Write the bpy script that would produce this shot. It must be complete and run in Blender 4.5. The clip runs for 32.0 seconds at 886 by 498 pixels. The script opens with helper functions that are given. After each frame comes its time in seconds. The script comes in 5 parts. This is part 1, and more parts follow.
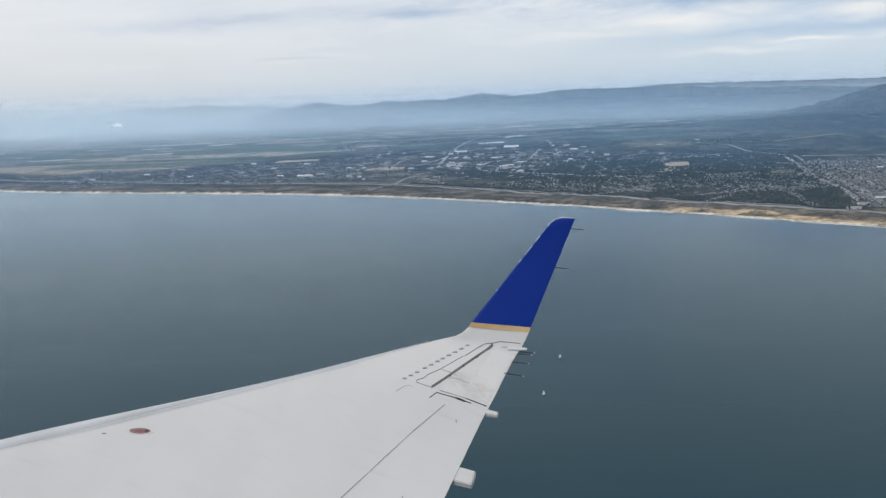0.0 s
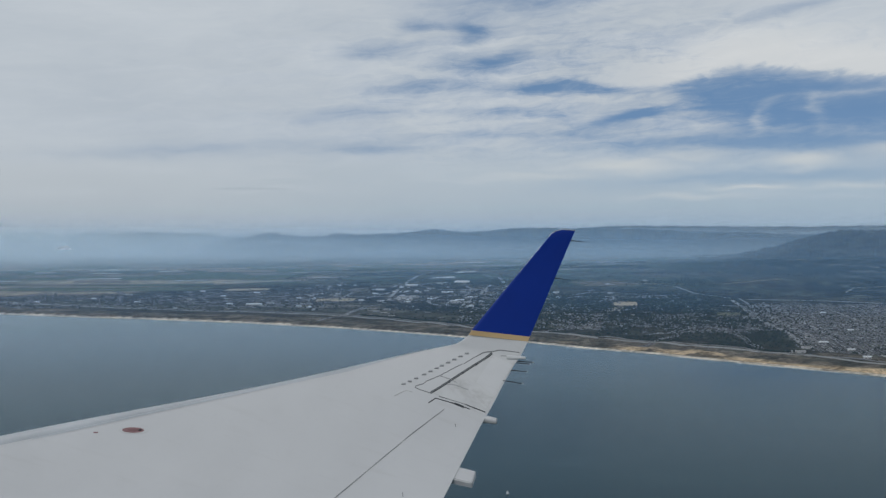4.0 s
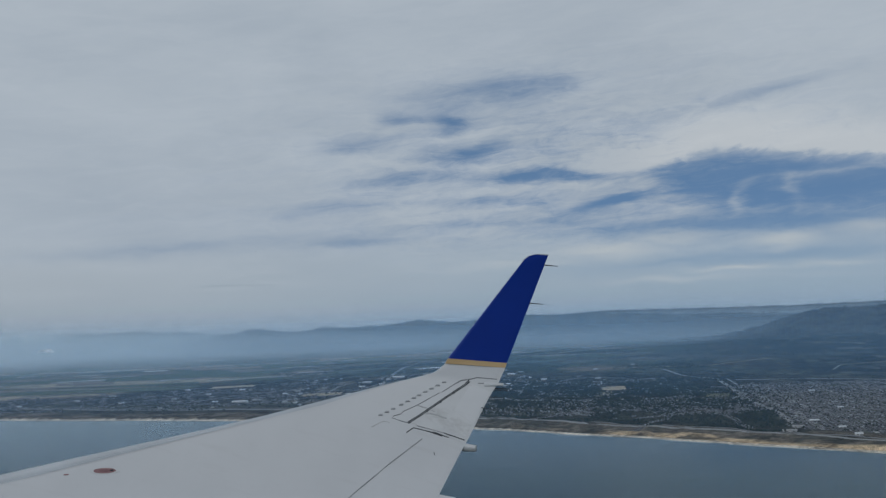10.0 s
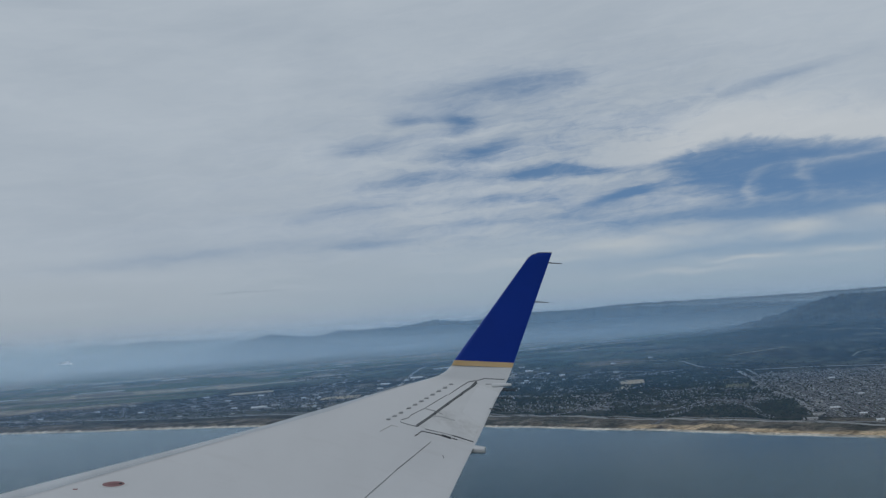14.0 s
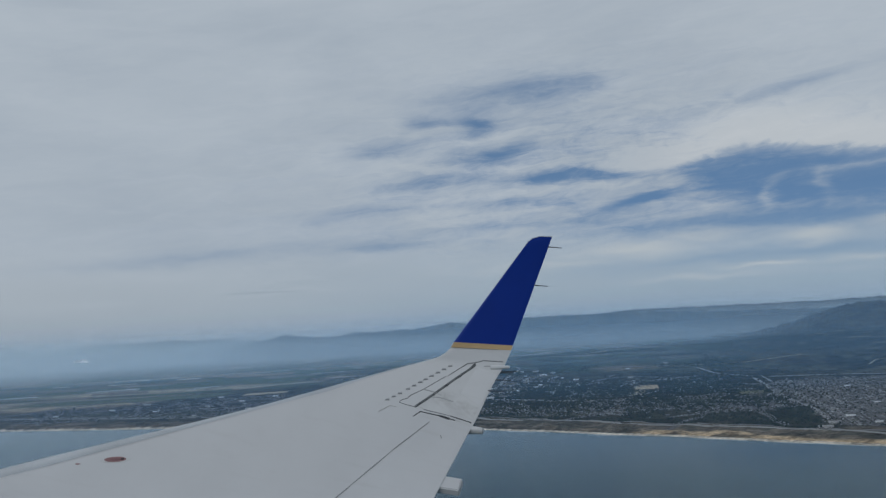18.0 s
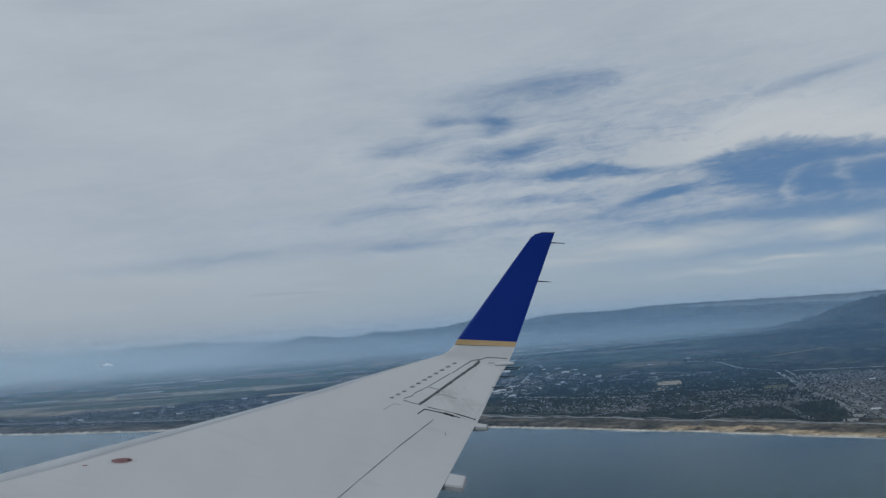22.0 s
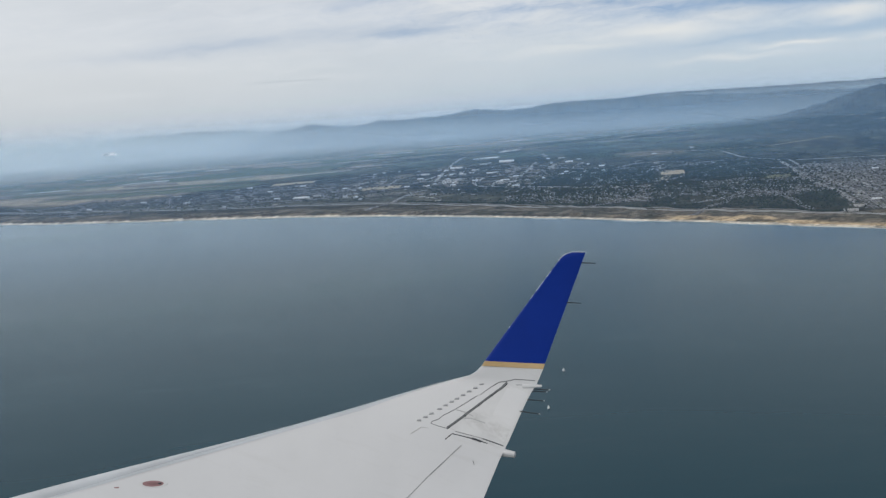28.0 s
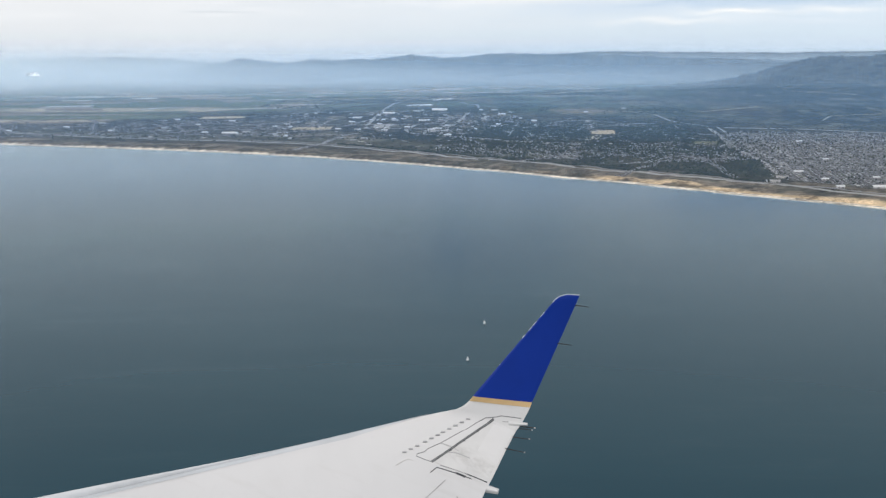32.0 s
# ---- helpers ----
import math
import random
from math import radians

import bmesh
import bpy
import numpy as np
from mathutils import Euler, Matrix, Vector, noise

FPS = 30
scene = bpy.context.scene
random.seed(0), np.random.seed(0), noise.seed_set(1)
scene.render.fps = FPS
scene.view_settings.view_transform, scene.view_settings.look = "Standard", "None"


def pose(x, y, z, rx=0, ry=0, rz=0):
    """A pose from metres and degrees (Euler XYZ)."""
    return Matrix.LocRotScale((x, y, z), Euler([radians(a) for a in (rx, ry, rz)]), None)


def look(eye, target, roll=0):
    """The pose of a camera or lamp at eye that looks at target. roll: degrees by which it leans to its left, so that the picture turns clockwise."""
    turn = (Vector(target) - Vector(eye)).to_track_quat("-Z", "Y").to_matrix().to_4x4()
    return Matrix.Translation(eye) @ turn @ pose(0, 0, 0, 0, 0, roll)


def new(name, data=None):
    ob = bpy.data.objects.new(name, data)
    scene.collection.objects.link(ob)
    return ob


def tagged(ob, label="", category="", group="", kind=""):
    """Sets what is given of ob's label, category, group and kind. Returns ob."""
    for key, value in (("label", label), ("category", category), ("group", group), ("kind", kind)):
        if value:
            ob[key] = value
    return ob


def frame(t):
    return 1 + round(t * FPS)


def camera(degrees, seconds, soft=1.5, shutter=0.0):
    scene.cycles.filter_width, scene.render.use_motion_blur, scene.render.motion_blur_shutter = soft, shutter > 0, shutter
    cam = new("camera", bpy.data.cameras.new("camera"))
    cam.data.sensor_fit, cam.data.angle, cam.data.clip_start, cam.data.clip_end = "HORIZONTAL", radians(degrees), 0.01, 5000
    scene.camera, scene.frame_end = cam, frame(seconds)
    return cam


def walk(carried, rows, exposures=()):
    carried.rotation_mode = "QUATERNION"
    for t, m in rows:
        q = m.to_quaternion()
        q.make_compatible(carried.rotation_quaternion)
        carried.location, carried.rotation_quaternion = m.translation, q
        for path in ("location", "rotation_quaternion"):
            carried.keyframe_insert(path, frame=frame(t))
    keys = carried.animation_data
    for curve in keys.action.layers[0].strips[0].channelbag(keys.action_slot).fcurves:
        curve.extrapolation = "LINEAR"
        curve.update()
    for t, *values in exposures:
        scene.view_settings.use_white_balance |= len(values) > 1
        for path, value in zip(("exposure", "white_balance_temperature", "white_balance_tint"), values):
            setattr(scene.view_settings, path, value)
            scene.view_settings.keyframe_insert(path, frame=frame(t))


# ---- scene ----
cam = camera(44.6, 32.0, soft=1.35)
PATH = [
    (0.0, pose(0.305, 0.177, 81.624, 82.195, 2.067, 2.531)),
    (0.5, pose(0.234, 0.153, 81.527, 82.757, 1.726, 2.374)),
    (1.0, pose(0.176, 0.130, 81.453, 83.450, 1.483, 2.131)),
    (1.5, pose(0.147, 0.125, 81.391, 83.633, 0.367, 1.877)),
    (2.0, pose(0.041, 0.074, 81.190, 84.811, -0.401, 1.632)),
    (2.5, pose(-0.038, 0.040, 80.995, 86.278, -0.530, 1.036)),
    (3.0, pose(-0.103, -0.024, 80.800, 87.292, -0.291, 0.599)),
    (3.5, pose(-0.153, -0.072, 80.635, 88.308, -0.054, 0.269)),
    (5.5, pose(-0.230, -0.102, 80.213, 91.044, 0.738, -0.602)),
    (6.0, pose(-0.245, -0.088, 80.067, 91.424, 0.939, -0.828)),
    (6.5, pose(-0.258, -0.103, 79.890, 92.779, 1.382, -1.138)),
    (7.0, pose(-0.266, -0.088, 79.761, 93.800, 1.770, -1.144)),
    (7.5, pose(-0.233, -0.062, 79.749, 93.949, 2.169, -0.829)),
    (8.0, pose(-0.196, -0.088, 79.785, 94.038, 2.085, -0.972)),
    (8.5, pose(-0.149, -0.072, 79.819, 94.112, 1.897, -0.925)),
    (9.0, pose(-0.133, -0.052, 79.846, 94.034, 1.841, -0.843)),
    (9.5, pose(-0.101, -0.048, 79.942, 93.977, 2.000, -0.758)),
    (10.0, pose(-0.093, -0.037, 79.950, 94.043, 2.060, -0.769)),
    (10.5, pose(-0.076, -0.059, 79.944, 94.073, 2.343, -0.417)),
    (11.0, pose(-0.047, -0.054, 79.956, 94.155, 2.252, 0.022)),
    (11.5, pose(-0.035, -0.044, 79.975, 94.086, 3.203, -0.017)),
    (12.0, pose(-0.010, -0.018, 79.995, 94.051, 3.185, -0.155)),
    (12.5, pose(0.003, -0.020, 80.010, 94.075, 3.220, -0.190)),
    (13.0, pose(0.002, -0.015, 80.004, 93.994, 3.581, 0.011)),
    (13.5, pose(0.016, -0.028, 79.998, 94.051, 3.822, -0.022)),
    (14.0, pose(0.006, 0.027, 79.965, 94.061, 3.956, 0.088)),
    (14.5, pose(0.019, -0.008, 79.842, 94.082, 3.939, 0.239)),
    (16.5, pose(0.069, -0.102, 79.775, 94.050, 3.213, 0.264)),
    (17.0, pose(0.093, -0.077, 79.759, 94.139, 3.251, 0.664)),
    (17.5, pose(0.105, -0.083, 79.733, 94.243, 3.281, 0.577)),
    (18.0, pose(0.127, -0.045, 79.771, 94.266, 3.247, 0.861)),
    (18.5, pose(0.146, -0.046, 79.791, 94.212, 3.163, 1.032)),
    (19.0, pose(0.174, -0.022, 79.803, 94.181, 3.290, 1.238)),
    (19.5, pose(0.201, -0.030, 79.792, 94.185, 3.749, 1.408)),
    (20.0, pose(0.194, -0.051, 79.749, 94.247, 3.934, 1.345)),
    (20.5, pose(0.209, -0.042, 79.758, 94.234, 4.032, 1.346)),
    (21.0, pose(0.240, -0.038, 79.771, 94.165, 4.014, 1.520)),
    (21.5, pose(0.247, -0.040, 79.771, 94.176, 3.987, 1.609)),
    (22.0, pose(0.285, -0.035, 79.750, 94.262, 4.049, 1.991)),
    (22.5, pose(0.299, -0.052, 79.797, 94.196, 4.100, 2.098)),
    (23.0, pose(0.329, 0.033, 79.982, 94.167, 4.126, 2.170)),
    (23.5, pose(0.389, -0.065, 80.282, 93.013, 3.633, 2.471)),
    (24.0, pose(0.438, 0.085, 80.552, 90.358, 4.126, 2.633)),
    (24.5, pose(0.467, 0.132, 80.772, 89.660, 3.931, 2.943)),
    (25.0, pose(0.439, 0.015, 80.982, 88.537, 3.519, 2.816)),
    (25.5, pose(0.441, -0.021, 81.173, 87.555, 3.730, 2.933)),
    (27.5, pose(0.271, 0.110, 81.785, 83.987, 4.061, 2.345)),
    (28.0, pose(0.214, 0.299, 81.810, 83.069, 4.155, 2.189)),
    (28.5, pose(0.140, 0.327, 81.868, 82.789, 4.308, 1.992)),
    (29.0, pose(0.077, 0.298, 81.979, 82.533, 4.408, 1.764)),
    (29.5, pose(0.014, 0.224, 82.161, 82.285, 4.414, 1.516)),
    (30.0, pose(-0.043, 0.259, 82.332, 81.678, 3.344, 1.390)),
    (30.5, pose(-0.093, 0.355, 82.445, 81.250, 1.328, 1.007)),
    (31.0, pose(-0.180, 0.375, 82.505, 80.899, 0.479, 0.057)),
    (31.5, pose(-0.278, 0.365, 82.576, 80.288, 0.111, -0.582)),
    (32.0, pose(-0.383, 0.431, 82.598, 80.099, 0.131, -1.201)),
]
STOPS = [(0.0, 0.63, 6600, 14), (2.0, 0.44, 6580, 12), (3.5, 0.12, 6330, 11), (6.0, -0.06, 6050, 12), (7.0, -0.10, 6050, 12), (8.5, -0.27, 5950, 10), (14.0, -0.25, 5950, 10), (23.4, -0.25, 5950, 10), (24.2, -0.22, 5970, 10), (25.0, 0.03, 6050, 11), (28.0, 0.45, 6550, 13), (29.0, 0.62, 6640, 13), (30.0, 0.60, 6640, 13), (31.0, 0.80, 6720, 15), (32.0, 0.88, 6760, 15)]
walk(cam, PATH, STOPS)

# ---- world and light ----
SUN_EL, SUN_AZ = radians(31), radians(203)
world = bpy.data.worlds.new("sky")
scene.world = world
world.use_nodes = True


class Nodes:
    """Small builder for node trees."""

    def __init__(self, tree):
        self.t = tree
        tree.nodes.clear()

    def add(self, kind, **props):
        n = self.t.nodes.new(kind)
        for k, val in props.items():
            if k == "op":
                n.operation = val
            elif k == "blend":
                n.blend_type = val
            elif k == "dtype":
                n.data_type = val
            elif k == "sky":
                n.sky_type = val
            elif k == "attr":
                n.attribute_name = val
        return n

    def put(self, sock, val):
        if isinstance(val, bpy.types.NodeSocket):
            self.t.links.new(val, sock)
        elif val is not None:
            sock.default_value = val

    def m(self, op, a, b=None, c=None):
        n = self.add("ShaderNodeMath", op=op)
        for i, val in enumerate((a, b, c)):
            if val is not None:
                self.put(n.inputs[i], val)
        return n.outputs[0]

    def vm(self, op, a, b=None):
        n = self.add("ShaderNodeVectorMath", op=op)
        self.put(n.inputs[0], a)
        if b is not None:
            self.put(n.inputs[1], b)
        return n.outputs["Value"] if op in ("LENGTH", "DOT_PRODUCT") else n.outputs["Vector"]

    def noise(self, vec, scale, detail=4, rough=0.55, warp=0.0):
        n = self.add("ShaderNodeTexNoise")
        if vec is not None:
            self.put(n.inputs["Vector"], vec)
        n.inputs["Scale"].default_value, n.inputs["Detail"].default_value = scale, detail
        n.inputs["Roughness"].default_value, n.inputs["Distortion"].default_value = rough, warp
        return n.outputs["Fac"]

    def ramp(self, fac, lo, hi):
        n = self.add("ShaderNodeMapRange")
        n.interpolation_type = "SMOOTHSTEP"
        self.put(n.inputs[0], fac)
        n.inputs[1].default_value, n.inputs[2].default_value = lo, hi
        return n.outputs[0]

    def mix(self, fac, a, b, blend="MIX"):
        n = self.add("ShaderNodeMix", dtype="RGBA", blend=blend)
        self.put(n.inputs[0], fac)
        self.put(n.inputs[6], a if isinstance(a, bpy.types.NodeSocket) else (*a, 1))
        self.put(n.inputs[7], b if isinstance(b, bpy.types.NodeSocket) else (*b, 1))
        return n.outputs[2]

    def join(self, x, y, z=0.0):
        n = self.add("ShaderNodeCombineXYZ")
        for i, val in enumerate((x, y, z)):
            self.put(n.inputs[i], val)
        return n.outputs[0]

    def split(self, vec):
        n = self.add("ShaderNodeSeparateXYZ")
        self.put(n.inputs[0], vec)
        return n.outputs


w = Nodes(world.node_tree)
way = w.add("ShaderNodeTexCoord").outputs["Generated"]
wx, wy, wz = w.split(way)
az = w.m("MULTIPLY", w.m("ARCTAN2", wx, wy), 57.2958)
el = w.m("MULTIPLY", w.m("ARCSINE", wz), 57.2958)
# cirrus sheet: fibres drawn out along the wind, torn in the middle and smooth to the north
flat = w.join(w.m("MULTIPLY", az, 0.05), w.m("MULTIPLY", el, 0.16))
bend = w.m("SUBTRACT", w.noise(flat, 2.2, 3), 0.5)
bend2 = w.m("SUBTRACT", w.noise(w.vm("ADD", flat, (7.3, 2.1, 0)), 6.0, 4), 0.5)
az2 = w.m("ADD", az, w.m("ADD", w.m("MULTIPLY", bend, 1.6), w.m("MULTIPLY", bend2, 2.2)))
el2 = w.m("ADD", el, w.m("ADD", w.m("MULTIPLY", bend2, 0.9), w.m("MULTIPLY", bend, 0.4)))
tilt = w.m("SUBTRACT", el2, w.m("MULTIPLY", az2, 0.05))
fibre = w.noise(w.join(w.m("MULTIPLY", az2, 0.16), w.m("MULTIPLY", tilt, 0.95)), 1.0, 7, 0.62, 0.5)
hair = w.noise(w.join(w.m("MULTIPLY", az2, 0.42), w.m("MULTIPLY", tilt, 2.6)), 1.0, 6, 0.62, 0.9)
curl = w.noise(w.join(w.m("MULTIPLY", az2, 0.55), w.m("MULTIPLY", el2, 0.75)), 1.0, 7, 0.6, 1.6)
soft = w.noise(w.join(w.m("MULTIPLY", az, 0.07), w.m("MULTIPLY", el2, 0.22)), 1.0, 4, 0.5, 0.4)
# blue openings (amount above 0) and white veils across them: azimuth, elevation, half width, half height, lean, amount
GAPS = [(1.6, 10.7, 0.8, 0.45, 0.0, 1.0), (-0.9, 10.95, 1.0, 0.28, -0.1, 0.6), (-3.4, 9.6, 1.6, 0.42, 0.05, 0.55), (3.0, 9.2, 1.2, 0.36, 0.2, 0.8),
        (0.8, 9.1, 1.4, 0.35, 0.2, 0.35), (5.2, 7.75, 1.6, 0.26, 0.03, 1.0), (8.6, 7.5, 1.9, 0.26, -0.03, 0.8), (9.4, 6.05, 1.5, 0.22, 0.2, 1.1),
        (10.7, 6.3, 0.6, 0.25, 0.1, 0.5), (4.6, 12.3, 2.8, 0.8, 0.05, 0.55), (1.0, 12.1, 2.5, 0.5, 0.1, 0.35), (7.6, 12.6, 1.0, 0.6, 0.0, 0.3),
        (18.5, 11.3, 2.6, 0.25, 0.18, 0.45), (14.0, 10.6, 2.5, 0.35, 0.1, 0.25), (-1.5, 7.8, 2.6, 0.32, 0.02, 0.5), (-4.8, 6.4, 2.6, 0.3, 0.03, 0.4),
        (2.8, 6.5, 2.0, 0.22, 0.03, 0.35), (-4.0, 4.5, 2.3, 0.25, 0.02, 0.6), (4.5, 5.3, 5.0, 0.2, 0.02, 0.4), (-14.0, 4.4, 5.0, 0.3, 0.05, 0.4),
        (12.5, 4.7, 6.0, 0.35, 0.03, 0.5), (20.5, 4.7, 5.0, 0.45, 0.0, 0.6), (19.5, 3.0, 5.0, 0.3, 0.0, 0.45), (12.0, 2.7, 5.0, 0.25, 0.02, 0.35),
        (7.5, 7.3, 9.0, 3.0, 0.0, 0.26), (3.5, 10.2, 5.0, 2.2, 0.0, 0.16), (19.0, 5.0, 9.0, 2.2, 0.0, 0.46), (-9.0, 5.2, 9.0, 1.2, 0.04, 0.12),
        (16.5, 5.95, 0.35, 0.55, 0.9, -0.7), (18.9, 6.1, 0.4, 0.6, -0.5, -0.5), (20.4, 6.95, 2.6, 0.12, 0.03, -0.45), (13.6, 5.5, 2.6, 0.22, 0.12, -0.35),
        (2.1, 9.9, 2.0, 0.18, 0.12, -0.4), (3.5, 8.4, 4.0, 0.16, -0.02, -0.3), (6.0, 7.0, 4.0, 0.2, 0.03, -0.3)]
gap = None
for ga, ge, ra, re, lean, deep in GAPS:
    da, de = w.m("SUBTRACT", az2, ga), w.m("SUBTRACT", el2, ge)
    de = w.m("SUBTRACT", de, w.m("MULTIPLY", da, lean))
    q = w.m("ADD", w.m("POWER", w.m("DIVIDE", da, ra), 2.0), w.m("POWER", w.m("DIVIDE", de, re), 2.0))
    g = w.m("MULTIPLY", w.m("EXPONENT", w.m("MULTIPLY", q, -0.65)), deep * 0.95)
    gap = g if gap is None else w.m("ADD", gap, g)
tq = w.m("ADD", w.m("POWER", w.m("DIVIDE", w.m("SUBTRACT", az, 8.0), 13.0), 2.0), w.m("POWER", w.m("DIVIDE", w.m("SUBTRACT", el, 8.0), 4.6), 2.0))
torn = w.m("EXPONENT", w.m("MULTIPLY", tq, -1.0))
# the wide blue opening under the ragged edge of the sheet
edge = w.m("ADD", 7.45, w.m("MULTIPLY", w.m("MINIMUM", w.m("MAXIMUM", w.m("SUBTRACT", az, 11.3), 0.0), 4.0), 0.25))
edge = w.m("SUBTRACT", edge, w.m("MULTIPLY", w.m("MINIMUM", w.m("MAXIMUM", w.m("SUBTRACT", az, 17.0), 0.0), 6.0), 0.16))
rag = w.m("ADD", w.m("MULTIPLY", bend2, 0.5), w.m("MULTIPLY", w.m("SUBTRACT", curl, 0.5), 0.9))
above = w.m("ADD", w.m("SUBTRACT", el, edge), rag)
sill = w.m("MAXIMUM", w.m("SUBTRACT", 7.25, w.m("MULTIPLY", w.m("SUBTRACT", az, 10.9), 0.36)), 5.4)
wedge = w.m("MULTIPLY", w.ramp(above, 0.35, -0.7), w.ramp(w.m("ADD", w.m("SUBTRACT", el, sill), w.m("MULTIPLY", w.m("SUBTRACT", fibre, 0.5), 2.0)), -0.7, 0.9))
wedge = w.m("MULTIPLY", wedge, w.ramp(az, 10.6, 12.6))
gap = w.m("ADD", gap, w.m("MULTIPLY", wedge, 0.85))
rim = w.m("MULTIPLY", w.m("MULTIPLY", w.ramp(above, -0.1, 0.3), w.ramp(above, 3.0, 0.6)), w.ramp(az, 7.0, 14.0))
tear = w.m("ADD", w.m("MULTIPLY", w.m("SUBTRACT", fibre, 0.5), 2.2), w.m("ADD", w.m("MULTIPLY", w.m("SUBTRACT", curl, 0.5), 0.7), w.m("MULTIPLY", w.m("SUBTRACT", hair, 0.5), 1.3)))
gap = w.m("SUBTRACT", w.m("ADD", gap, w.m("MULTIPLY", tear, w.m("ADD", 0.12, w.m("MULTIPLY", torn, 0.95)))), w.m("MULTIPLY", rim, 0.45))
gap = w.m("MULTIPLY", w.ramp(gap, -0.3, 1.4), 0.90)
thick = w.ramp(soft, 0.3, 0.7)
cloud = w.mix(thick, (0.468, 0.507, 0.53), (0.545, 0.578, 0.588))
cloud = w.mix(w.m("MULTIPLY", w.ramp(fibre, 0.42, 0.72), w.m("ADD", 0.2, w.m("MULTIPLY", torn, 0.55))), cloud, (0.68, 0.695, 0.68))
cloud = w.mix(w.m("MULTIPLY", rim, 0.6), cloud, (0.65, 0.65, 0.622))
sky = w.add("ShaderNodeTexSky", sky="NISHITA")
sky.sun_disc, sky.sun_elevation, sky.sun_rotation, sky.altitude = False, SUN_EL, SUN_AZ, 800
high = w.vm("NORMALIZE", w.vm("ADD", way, (0, 0, 0.55)))
w.put(sky.inputs["Vector"], high) if "Vector" in sky.inputs else None
blue = w.vm("MULTIPLY", sky.outputs[0], (0.100, 0.128, 0.130))
side = w.ramp(az, -24.0, 22.0)
low = w.mix(w.ramp(el, -2.0, 4.5), w.mix(side, (0.42, 0.448, 0.45), (0.35, 0.41, 0.445)), w.mix(side, (0.405, 0.44, 0.45), (0.325, 0.435, 0.505)))
thread = w.noise(w.join(w.m("MULTIPLY", az2, 0.055), w.m("MULTIPLY", el2, 1.1)), 1.5, 6, 0.6, 0.3)
# thin cream puffs low over the range: azimuth, elevation, half width, half height, amount
PUFFS = [(9.4, 3.6, 2.6, 0.34, 0.75), (18.4, 3.75, 1.5, 0.34, 0.75), (15.9, 2.35, 1.7, 0.12, 0.8), (12.6, 4.0, 1.8, 0.25, 0.5), (22.6, 4.2, 1.5, 0.3, 0.5), (12.4, 1.9, 2.4, 0.14, 0.5), (5.0, 3.1, 3.0, 0.2, 0.4), (21.0, 2.4, 1.6, 0.12, 0.5)]
puff = None
for pa, pe, ra, re, amt in PUFFS:
    q = w.m("ADD", w.m("POWER", w.m("DIVIDE", w.m("SUBTRACT", az2, pa), ra), 2.0), w.m("POWER", w.m("DIVIDE", w.m("SUBTRACT", el2, pe), re), 2.0))
    g = w.m("MULTIPLY", w.m("EXPONENT", w.m("MULTIPLY", q, -0.8)), amt)
    puff = g if puff is None else w.m("MAXIMUM", puff, g)
low = w.mix(w.m("MULTIPLY", w.ramp(thread, 0.48, 0.7), w.m("MULTIPLY", w.ramp(el, 0.8, 3.0), 0.4)), low, (0.55, 0.585, 0.585))
veil = w.ramp(el, 6.2, 0.4)
deck = w.vm("MULTIPLY", cloud, w.join(*[w.m("SUBTRACT", 1.0, w.m("MULTIPLY", w.ramp(el, 20.0, 75.0), 0.35))] * 3))
open_sky = w.mix(gap, deck, blue)
out = w.mix(w.m("MULTIPLY", veil, 0.8), open_sky, low)
out = w.mix(puff, out, (0.57, 0.59, 0.57))
# a faint dark contrail shadow in the haze
line = w.m("MULTIPLY", w.ramp(w.m("ABSOLUTE", w.m("SUBTRACT", el, w.m("ADD", 2.45, w.m("MULTIPLY", bend2, 0.12)))), 0.075, 0.015), w.m("MULTIPLY", w.ramp(az, -12.8, -11.2), w.ramp(az, -7.2, -9.0)))
out = w.mix(w.m("MULTIPLY", line, 0.5), out, (0.34, 0.385, 0.42))
bg = w.add("ShaderNodeBackground")
w.put(bg.inputs[0], out)
bg.inputs[1].default_value = 1.0
w.put(w.add("ShaderNodeOutputWorld").inputs[0], bg.outputs[0])

sun = bpy.data.lights.new("sun", "SUN")
sun.energy, sun.angle, sun.color = 0.8, radians(8), (1.0, 0.95, 0.88)
sun_ob = new("sun", sun)
sun_ob.matrix_world = look((0, 0, 300), Vector((0, 0, 300)) - Vector((math.sin(SUN_AZ) * math.cos(SUN_EL), math.cos(SUN_AZ) * math.cos(SUN_EL), math.sin(SUN_EL))) * 10)


# ---- materials ----
def material(name):
    mat = bpy.data.materials.new(name)
    mat.use_nodes = True
    n = Nodes(mat.node_tree)
    b = n.add("ShaderNodeBsdfPrincipled")
    n.put(n.add("ShaderNodeOutputMaterial").inputs[0], b.outputs[0])
    return mat, n, b


